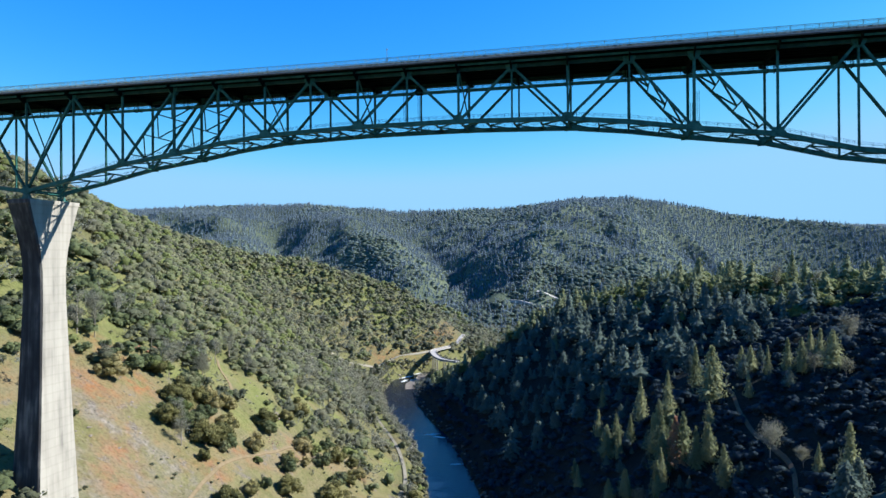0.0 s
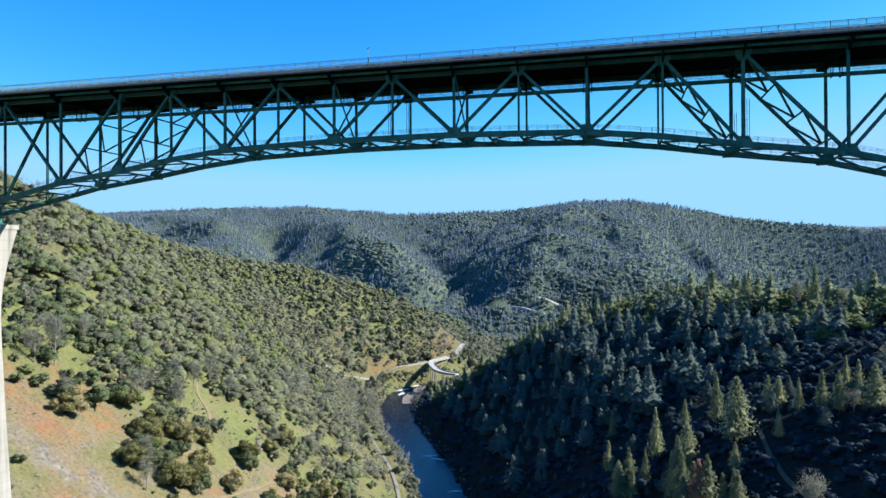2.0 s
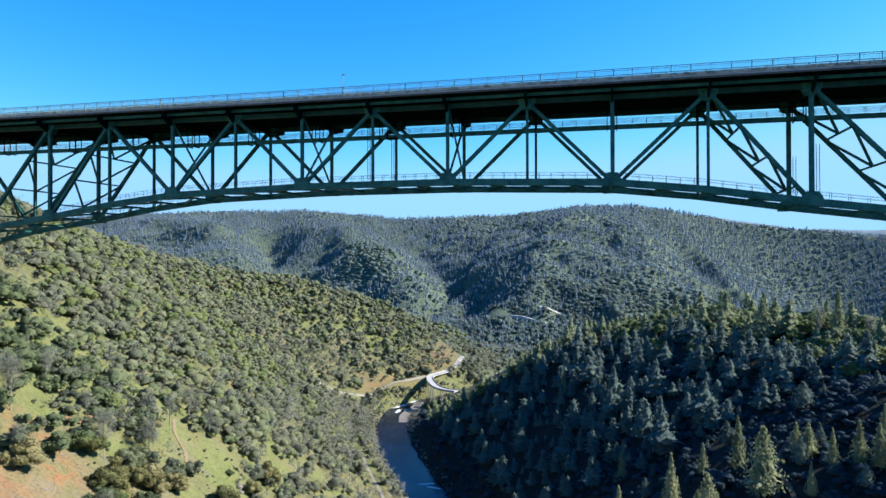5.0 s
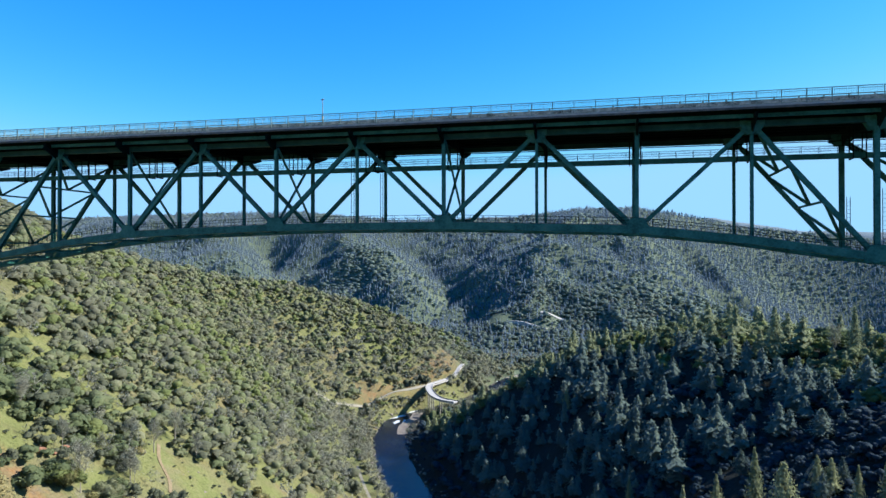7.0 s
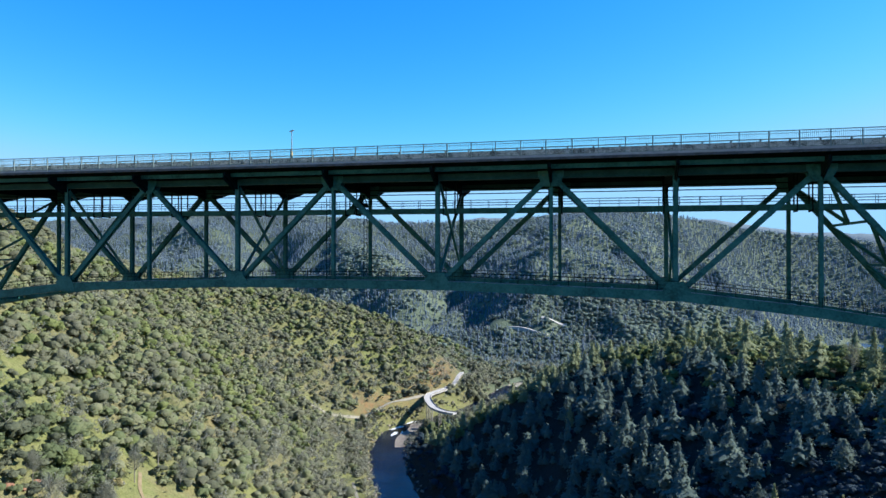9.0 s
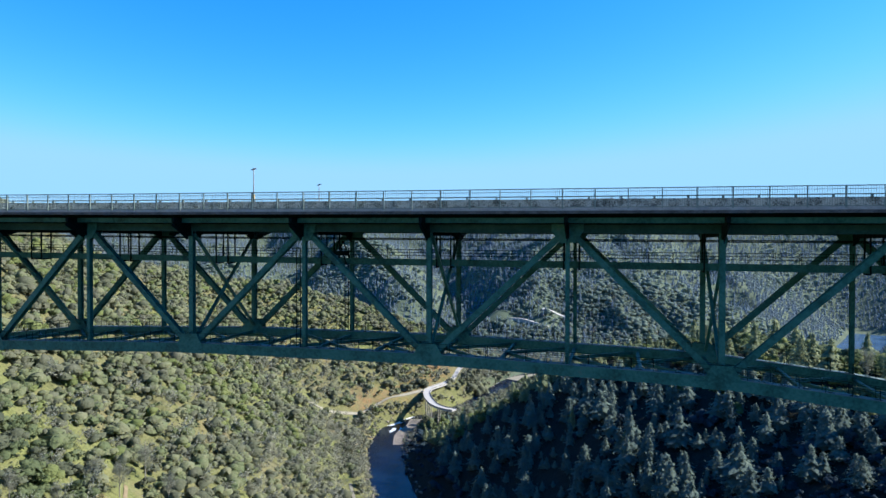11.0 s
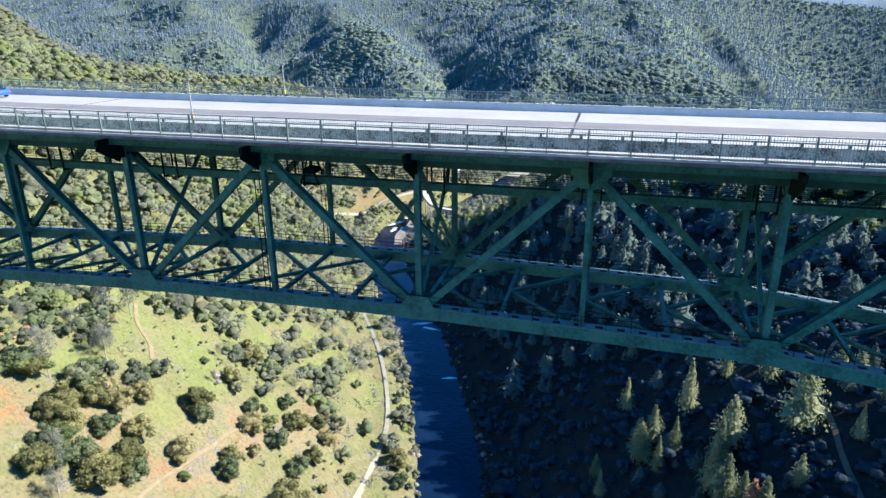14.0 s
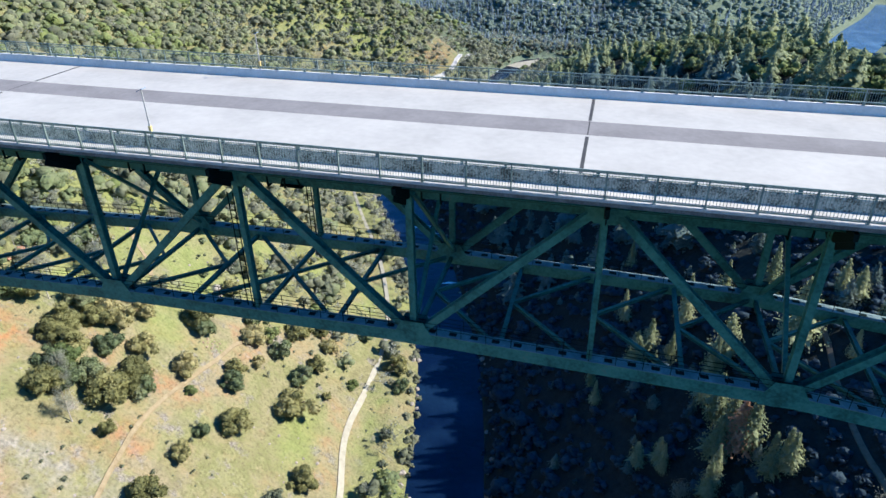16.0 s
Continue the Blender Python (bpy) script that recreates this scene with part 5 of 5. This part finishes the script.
size = rng.uniform(4.8, 8.6, len(x)) * np.where(sets == 2, 1.7, 1.0) * rng.choice([0.55, 0.85, 1.0, 1.3], len(x))
close = y < 340
for k, (nm, mat, temp, lab) in enumerate((("oak_wood", M_oak, BROAD, "dense evergreen oaks covering the sunny hillside"), ("olive_scrub", M_olive, BROAD, "olive-brown chaparral scrub on the hillside"),
                                          ("bare_trees", M_grey, WISP, "grey leafless trees along the lower slope"), ("fresh_trees", M_bright, BROAD, "bright green spring trees in the wood"))):
    for s, lev in (((sets == k) & close, 1), ((sets == k) & ~close, 1 if k == 2 else 0.5)):
        scatter(nm, temp[lev], x[s], y[s], size[s] * 1.06, rng.uniform(0.95, 1.4, s.sum()) * (0.85 if k == 2 else 1.0), mat, lab)

# conifers on the shaded right slope, and the valley floor behind the spur
x, y = spots(-260, 420, 140, 1140, 9.4)
d, _, side = along(RIVER, x, y)
dr, _, sr = along(RIGHT_CREST, x, y)
glade = (x > 46) & (x < 135) & (y > 222) & (y < 400)
keep = ~(glade & (rng.uniform(size=len(x)) < 0.66)) & (side > 0) & (d > 22) & (road_gap(x, y) > 0) & (x < 0.37 * y + 25) & ~((sr > 0) & (dr > 70) & (y < 760) & (x > -20))
x, y, d, dr, sr = x[keep], y[keep], d[keep], dr[keep], sr[keep]
behind = (sr > 0) & (dr > 30)
broad = (rng.uniform(size=len(x)) < 0.14) | ((dr < 50) & (x > -20) & (rng.uniform(size=len(x)) < np.where(x > 70, 0.72, 0.5))) | (d < 40) | (behind & (rng.uniform(size=len(x)) < 0.6))
size = rng.choice([7.0, 9.5, 12.0, 15.0, 21.0], len(x)) * rng.uniform(0.85, 1.15, len(x)) * np.where(d < 110, 0.8, 1.0) * (1 + 0.25 * (rng.uniform(size=len(x)) > 0.9))
close = ~behind & (y > 215) & (y < 420) & (x < 130)
# crest trees take the needles with sunlight painted in
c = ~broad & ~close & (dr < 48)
scatter("conifer_wood", PINE[1], x[c], y[c], size[c], rng.uniform(1.0, 1.45, c.sum()), M_litpine, "conifers along the crest with sunlight put into their green")
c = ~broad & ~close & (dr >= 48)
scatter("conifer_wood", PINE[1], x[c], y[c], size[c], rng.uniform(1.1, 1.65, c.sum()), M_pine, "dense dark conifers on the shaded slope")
b2 = (rng.uniform(size=len(x)) < 0.4) & ((dr < 75) | behind) & (d > 46)
# trees low on the slope get the leaves with shade painted in
shade = broad & ~b2 & ((~behind & (dr > 60)) | ((d < 46) & (y < 790)))
scatter("shaded_broadleaf_wood", BROAD[0.5], x[shade], y[shade], 0.42 * size[shade], rng.uniform(1.0, 1.4, shade.sum()), M_under, "broadleaf trees low on the slope, shade put into their dark leaves")
for nm, q, mat, lab in (("broadleaf_wood", broad & ~b2 & ~shade, M_oak, "evergreen oaks between the conifers"), ("fresh_broadleaf_wood", broad & b2, M_bright, "light green broadleaf trees on the spur")):
    for w, lev in ((q & (dr < 70) & (sr < 0), 1), (q & ~((dr < 70) & (sr < 0)), 0.5)):
        scatter(nm, BROAD[lev], x[w], y[w], rng.uniform(7.5, 12.5, w.sum()), rng.uniform(0.95, 1.25, w.sum()), mat, lab)
# single conifers on the near part of the slope
TALL = [(15, 372, 27), (22, 336, 24), (30, 303, 24), (-3, 357, 20), (3, 347, 18), (38, 293, 18), (41, 267, 18), (47, 339, 30), (43, 369, 26), (30, 382, 16), (64, 360, 15), (67, 353, 15), (72, 340, 16), (79, 333, 18), (83, 325, 18), (92, 313, 20), (92, 346, 15), (93, 334, 15), (-48, 577, 18), (-13, 515, 14), (66, 240, 12), (71, 226, 20), (-20, 359, 14), (5, 309, 14), (-6, 427, 18), (-8, 392, 18), (42, 314, 14), (83, 515, 30), (121, 496, 30), (23, 340, 20), (2, 364, 20), (-2, 311, 13), (6, 305, 15), (34, 292, 20), (39, 291, 18), (21, 303, 22), (20, 294, 20), (18, 290, 18), (22, 318, 24), (-3, 363, 18), (61, 327, 14), (19, 328, 22), (26, 312, 20), (27, 345, 23), (9, 352, 19), (-18, 349, 14)]
q = np.nonzero(~broad & close & (rng.uniform(size=len(x)) < 0.3))[0][:230]
# these stand out by their sunlit-coloured needles
models = [thing("conifer", trunk(0.96, 0.014, 0.004, limbs=0), M_bark, PINE[2][k], M_litpine, "tall conifer on the slope with sunlight put into its green", "tree") for k in range(4)]
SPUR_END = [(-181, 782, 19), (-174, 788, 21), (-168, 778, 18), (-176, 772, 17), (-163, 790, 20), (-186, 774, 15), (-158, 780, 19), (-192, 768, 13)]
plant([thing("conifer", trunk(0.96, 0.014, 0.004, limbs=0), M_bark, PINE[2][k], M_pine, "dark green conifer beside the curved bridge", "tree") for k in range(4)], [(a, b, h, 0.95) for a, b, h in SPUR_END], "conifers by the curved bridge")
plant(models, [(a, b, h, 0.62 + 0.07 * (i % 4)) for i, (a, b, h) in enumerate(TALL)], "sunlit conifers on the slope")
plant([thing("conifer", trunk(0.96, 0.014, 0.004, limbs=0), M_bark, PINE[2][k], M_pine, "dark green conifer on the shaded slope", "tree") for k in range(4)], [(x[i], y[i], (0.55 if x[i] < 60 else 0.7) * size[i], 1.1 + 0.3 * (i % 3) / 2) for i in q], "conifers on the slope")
plant([thing("dead_conifer", trunk(0.96, 0.014, 0.004, limbs=0), M_greybark, PINE[2][0], M_rust, "conifer with rust-brown dead needles", "tree")], [(27, 304, 24, 1.0)], "dead conifers")
plant([thing("bare_tree", trunk(0.85, 0.011, limbs=0), M_greybark, WISP[2][1], M_grey, "pale grey leafless tree among the conifers", "tree")], [(57, 267, 17, 0.95), (104, 329, 18, 0.8), (86, 318, 12, 0.8), (93, 300, 11, 0.8), (64, 250, 9, 1.0), (10, 291, 13, 0.8), (112, 500, 24, 0.5), (130, 470, 20, 0.5)], "bare trees")
# the same woods below and behind the start of the flight
x, y = spots(-150, 330, -220, 142, 10.0)
d, _, side = along(RIVER, x, y)
keep = (side > 0) & (d > 22) & (wave(x, y, 40, 35, 3) < 0.45) & (np.hypot(x - 76.6, y - 180) > 16)
scatter("conifer_wood", PINE[1], x[keep], y[keep], rng.uniform(11, 21, keep.sum()), rng.uniform(0.9, 1.4, keep.sum()), M_pine, "dense dark conifers on the shaded slope")
keep = (side < 0) & (d > 24) & (rng.uniform(size=len(x)) < 0.4) & (wave(x, y, 50, 36, 3) < 0.2) & (road_gap(x, y) > 0)
scatter("oak_wood", BROAD[1], x[keep], y[keep], rng.uniform(4.5, 9.0, keep.sum()), rng.uniform(1.2, 1.7, keep.sum()), M_oak, "scattered evergreen oaks on the grassy slope")
# low shrubs on the open part of the shaded slope
x, y = spots(44, 150, 215, 410, 4.6)
keep = (wave(x, y, 24, 33, 3) < 0.4) & (road_gap(x, y) > -1.5) & (x < 0.37 * y + 25)
x, y = x[keep], y[keep]
scatter("slope_shrubs", BROAD[0.5], x, y, rng.uniform(1.3, 3.4, len(x)), rng.uniform(1.1, 1.7, len(x)), M_under, "low shrubs on the open slope, shade put into their dark leaves", "shrubs")
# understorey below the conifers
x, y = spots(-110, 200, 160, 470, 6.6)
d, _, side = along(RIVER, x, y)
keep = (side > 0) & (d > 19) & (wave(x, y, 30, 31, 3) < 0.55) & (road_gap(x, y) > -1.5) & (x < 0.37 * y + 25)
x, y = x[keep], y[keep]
scatter("understorey", BROAD[0.5], x, y, rng.uniform(2.5, 5.0, len(x)), rng.uniform(1.1, 1.6, len(x)), M_under, "shrubs below the conifers, shade put into their dark leaves", "shrubs")


# ---- river margins ----
x, y = spots(-320, 60, 200, 1150, 5.0)
d, _, side = along(RIVER, x, y)
keep = (np.abs(d - 19) < 3.2) & (rng.uniform(size=len(x)) < 0.55)
x, y = x[keep], y[keep]
ROCKS = [blob(1, (0, 0, 0.12), 0.6, 0.3, 0.6) for _ in range(5)]
scatter("river_rocks", ROCKS, x, y, rng.uniform(1.0, 3.2, len(x)), rng.uniform(0.9, 1.6, len(x)), M_rock, "grey boulders along the river banks", "rocks")
x, y = spots(-320, 60, 150, 1100, 3.6)
d, _, side = along(RIVER, x, y)
keep = (np.abs(d - 19.5) < 3.5) & (rng.uniform(size=len(x)) < 0.5) & (road_gap(x, y) > -1)
x, y, side = x[keep], y[keep], side[keep]
# right-bank scrub takes the shade-darkened leaf colour
for nm, q, mat, lab in (("bank_shrubs", side < 0, M_olive, "low willow scrub along the sunny river bank"), ("bank_shrubs", side >= 0, M_under, "scrub along the far river bank, shade put into its dark leaves")):
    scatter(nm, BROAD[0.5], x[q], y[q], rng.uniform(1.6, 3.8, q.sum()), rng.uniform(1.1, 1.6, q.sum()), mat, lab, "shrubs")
M_foam = material("white_water", [(0.3, (0.35, 0.4, 0.42)), (0.55, (0.6, 0.64, 0.66)), (0.8, (0.78, 0.8, 0.8))], 1.5, 0.6, 0.0, 0.15, 0.6, 0.3, 0.6)


def foam(x, y, length, width, turn):
    """A low ragged tongue of broken water."""
    n = 26
    v = [(0, 0, 0.16)]
    for i in range(n):
        a = 2 * math.pi * i / n
        k = rng.uniform(0.55, 1.1)
        px, py = length * k * math.cos(a), width * k * math.sin(a)
        v.append((px * math.cos(turn) - py * math.sin(turn), px * math.sin(turn) + py * math.cos(turn), 0.02))
    o = mesh_object("rapid", [(a + x, b + y, c) for a, b, c in v], [(0, 1 + i, 1 + (i + 1) % n) for i in range(n)], M_foam)
    tagged(o, "white broken water of a small rapid", "rapid", kind="structure")


for a in ((-263, 812, 16, 5, 1.1), (-257, 836, 14, 4, 0.9), (-256, 790, 10, 3, 1.6), (-247, 792, 12, 2.5, 1.9), (-157, 563, 9, 1.8, 0.4), (-148, 556, 8, 1.5, -0.2), (-116, 488, 6, 1.3, 0.3), (-172, 1095, 14, 6, 0.9), (-186, 1055, 9, 3, 1.3)):
    foam(*a)
bar = [(-228, 742), (-237, 775), (-236, 812), (-240, 838)]
tagged(ribbon("gravel_bar", smooth_line([(x, y, 0.35) for x, y in bar]), 22, M_rock, 0, 1.0), "grey pebble bar beside the river", "gravel bar", kind="structure")
tagged(ribbon("gravel_bar", smooth_line([(x, y, 0.6) for x, y in ((-165, 1080), (-150, 1105), (-120, 1130))]), 26, M_path, 0, 1.0), "white gravel bar at the river bend", "gravel bar", kind="structure")
tagged(ribbon("gravel_bar", smooth_line([(x, y, 0.6) for x, y in ((240, 1196), (330, 1210), (420, 1232))]), 46, M_path, 0, 1.0), "white gravel bar at the far river", "gravel bar", kind="structure")

# sky reflection and sunlight are put into this reach's brighter blue base
far_water = ribbon("water", smooth_line([(x, y, 0.0) for x, y in FAR_REACH]), 76, water_material("sky_tinted_river_water", (0.035, 0.085, 0.17), (0.075, 0.15, 0.25)), 0, 0.5)
tagged(far_water, "bright blue reach of the far river", "river", kind="structure")

# riverside trees at the confluence
x, y = spots(-228, -100, 815, 1110, 5.2)
d, _, side = along(RIVER, x, y)
keep = (d > np.where(y > 1000, 32, 13)) & (d < 62) & ((side > 0) | (x > -238)) & (road_gap(x, y) > 1) & ((along(BANK_ROAD, x, y)[0] > np.where(y > 950, 12, 26)) | (x < -240)) & (along([(-240, 880), (-236, 856), (-222, 825), (-206, 806), (-172, 782)], x, y)[0] > 9) & (rng.uniform(size=len(x)) < 0.85)
x, y = x[keep], y[keep]
q = rng.uniform(size=len(x)) < 0.35
scatter("riverside_trees", WISP[1], x[q], y[q], rng.uniform(12, 19, q.sum()), rng.uniform(0.7, 1.0, q.sum()), M_grey, "grey leafless trees on the river flat")
scatter("riverside_trees", BROAD[0.5], x[~q], y[~q], rng.uniform(9, 15, (~q).sum()), rng.uniform(0.8, 1.1, (~q).sum()), M_olive, "green riverside trees on the river flat")

x, y = spots(-345, -205, 640, 1090, 4.4)
d, _, side = along(RIVER, x, y)
keep = (side < 0) & (d > 19) & (d < 75) & (road_gap(x, y) > 0.5) & ((along(BANK_ROAD, x, y)[0] > 26) | (x < -240)) & (along(BANK_PATH, x, y)[0] > 5) & (wave(x, y, 30, 81, 3) > -0.1) & (rng.uniform(size=len(x)) < 0.75) & (along([(-240, 880), (-236, 856), (-222, 825), (-206, 806), (-172, 782)], x, y)[0] > 8)
x, y = x[keep], y[keep]
q = (rng.uniform(size=len(x)) < 0.4) & ((along(BANK_PATH, x, y)[0] > 20) | (y < 760))
scatter("bank_trees", WISP[1], x[q], y[q], rng.uniform(5, 11, q.sum()), rng.uniform(0.8, 1.1, q.sum()), M_grey, "grey leafless trees on the steep river bank")
scatter("bank_scrub", BROAD[0.5], x[~q], y[~q], rng.uniform(2.0, 5.5, (~q).sum()), rng.uniform(1.1, 1.6, (~q).sum()), M_olive, "olive scrub on the steep river bank", "shrubs")

# leafless scrub on the gravel under the curved bridge, and shrubs on the meadow inside its bend
x, y = spots(-250, -214, 745, 862, 3.4)
keep = (along(bar, x, y)[0] < 14) & (x > -246)
x, y = x[keep], y[keep]
scatter("bank_trees", WISP[1], x, y, rng.uniform(3.5, 7.5, len(x)), rng.uniform(0.9, 1.3, len(x)), M_grey, "grey leafless willow scrub on the gravel bar", "shrubs")
x, y = spots(-234, -200, 872, 945, 5.0)
keep = (wave(x, y, 14, 83, 2) > -0.05) & (along([(-240, 880), (-236, 856), (-222, 825), (-206, 806), (-172, 782)], x, y)[0] > 8) & (road_gap(x, y) > 3)
x, y = x[keep], y[keep]
scatter("meadow_scrub", BROAD[0.5], x, y, rng.uniform(1.6, 4.2, len(x)), rng.uniform(1.0, 1.5, len(x)), M_olive, "olive shrubs on the small meadow inside the bend", "shrubs")

# ---- curved road bridge at the confluence ----
ramp = empty("curved_bridge", "curved concrete road bridge on slim round columns", "bridge")
line = smooth_line([(-229, 925, 25.5), (-236, 900, 26), (-240, 880, 26.5), (-236, 856, 27), (-225, 829, 27), (-213, 808, 27), (-200, 796, 27), (-186, 790.5, 27)])
deck = ribbon("deck", line, 9.0, M_road, 0, 1.4)
deck.parent = ramp
for k in (-4.3, 4.3):
    edge = []
    for a, b in zip(line, line[1:] + [line[-1]]):
        dx, dy = (b[0] - a[0], b[1] - a[1]) if b != a else (line[-1][0] - line[-2][0], line[-1][1] - line[-2][1])
        n = math.hypot(dx, dy)
        edge.append((a[0] - dy / n * k, a[1] + dx / n * k, a[2] + 0.9))
    ribbon("parapet", edge, 0.35, M_parapet, 0, 0.9).parent = ramp
for x, y in ((-236, 857), (-224, 830), (-208, 808)):
    for off in (-2.2, 2.2):
        px, py = x + off * 0.7, y - off * 0.7
        Shape().prism([(px + 0.8 * math.cos(i * 0.628), py + 0.8 * math.sin(i * 0.628), -4) for i in range(10)], [(px + 0.7 * math.cos(i * 0.628), py + 0.7 * math.sin(i * 0.628), 25.6) for i in range(10)]).done("column", M_parapet, ramp)
    Shape().bar((x - 2.6, y + 2.6, 24.9), (x + 2.6, y - 2.6, 24.9), 1.4, 1.4, (0, 0, 1)).done("column_cap", M_parapet, ramp)


# ---- boulders on the slope ----
def boulder(x, y, size, mat, label, group, seed):
    """A cracked lump of rock, half sunk in the ground."""
    r = np.random.default_rng(seed)
    v, f = ICO[3]
    k = 1 + 0.2 * np.sin(3.1 * v[:, 0] + seed) * np.cos(2.7 * v[:, 1] - seed) + 0.16 * np.sign(np.sin(5 * v[:, 2] + 4 * v[:, 0] + seed)) * 0.5 + r.uniform(-0.05, 0.05, len(v))
    o = tri_object("boulder", v * k[:, None] * np.array([1.0, 0.8, 0.62]) * size, f, mat)
    o.data.polygons.foreach_set("use_smooth", np.zeros(len(f), dtype=bool))
    o.location = (x, y, float(land(x, y)) + 0.15 * size)
    o.rotation_euler = (0, 0, 1.7 * seed)
    tagged(o, label, "boulder", group)


M_redrock = material("red_weathered_rock", [(0.3, (0.14, 0.075, 0.05)), (0.55, (0.21, 0.11, 0.07)), (0.75, (0.28, 0.18, 0.13))], 1.2, 0.9, 0.0, 0.1, 0.4, 0.2, 0.6)
M_pinkrock = material("pinkish_rubble", [(0.3, (0.16, 0.11, 0.085)), (0.55, (0.27, 0.19, 0.15)), (0.75, (0.34, 0.26, 0.21))], 0.8, 0.9, 0.0, 0.1, 0.3, 0.2, 0.6)
boulder(-198, 357, 2.6, M_rock, "dark grey boulder on the green meadow", "meadow boulders", 1)
boulder(-195.5, 354.5, 1.5, M_rock, "small grey boulder on the green meadow", "meadow boulders", 2)
for i, (x, y, q) in enumerate(((-241, 290, 2.2), (-240, 301, 2.5), (-239, 295, 1.4))):
    boulder(x, y, q, M_redrock, "rust-red rock outcrop on the slope", "red outcrops", 3 + i)
for i in range(14):
    boulder(-181 + 1.9 * math.cos(2.4 * i) * math.sqrt(i) * 0.55, 324 + 1.9 * math.sin(2.4 * i) * math.sqrt(i) * 0.55, 0.35 + 0.25 * ((i * 7) % 5) / 4, M_pinkrock, "pinkish broken stone in a rubble pile", "rubble pile stones", 10 + i)


# ---- stones and tufts on the open slope ----
x, y = spots(-275, -100, 170, 400, 3.2)
d, _, side = along(RIVER, x, y)
keep = (side < 0) & (d > 26) & (open_ground(x, y) > 0.2) & (wave(x, y, 26, 51, 3) > 0.02) & (rng.uniform(size=len(x)) < 0.2) & (road_gap(x, y) > -2)
scatter("slope_stones", ROCKS, x[keep], y[keep], rng.uniform(0.25, 1.1, keep.sum()) ** 1.5 + 0.2, rng.uniform(0.9, 1.8, keep.sum()), M_rock, "loose grey stones on the bare slope", "stones")
x, y = spots(-275, -95, 170, 400, 3.6)
d, _, side = along(RIVER, x, y)
keep = (side < 0) & (d > 24) & (wave(x, y, 18, 61, 3) > -0.05) & (rng.uniform(size=len(x)) < 0.3) & (road_gap(x, y) > -2)
scatter("scrub_tufts", [broad_crown(0.5, open_=0.5) for _ in range(4)], x[keep], y[keep], rng.uniform(0.5, 1.9, keep.sum()), rng.uniform(1.1, 2.0, keep.sum()), M_olive, "low dry scrub tufts on the slope", "shrubs")
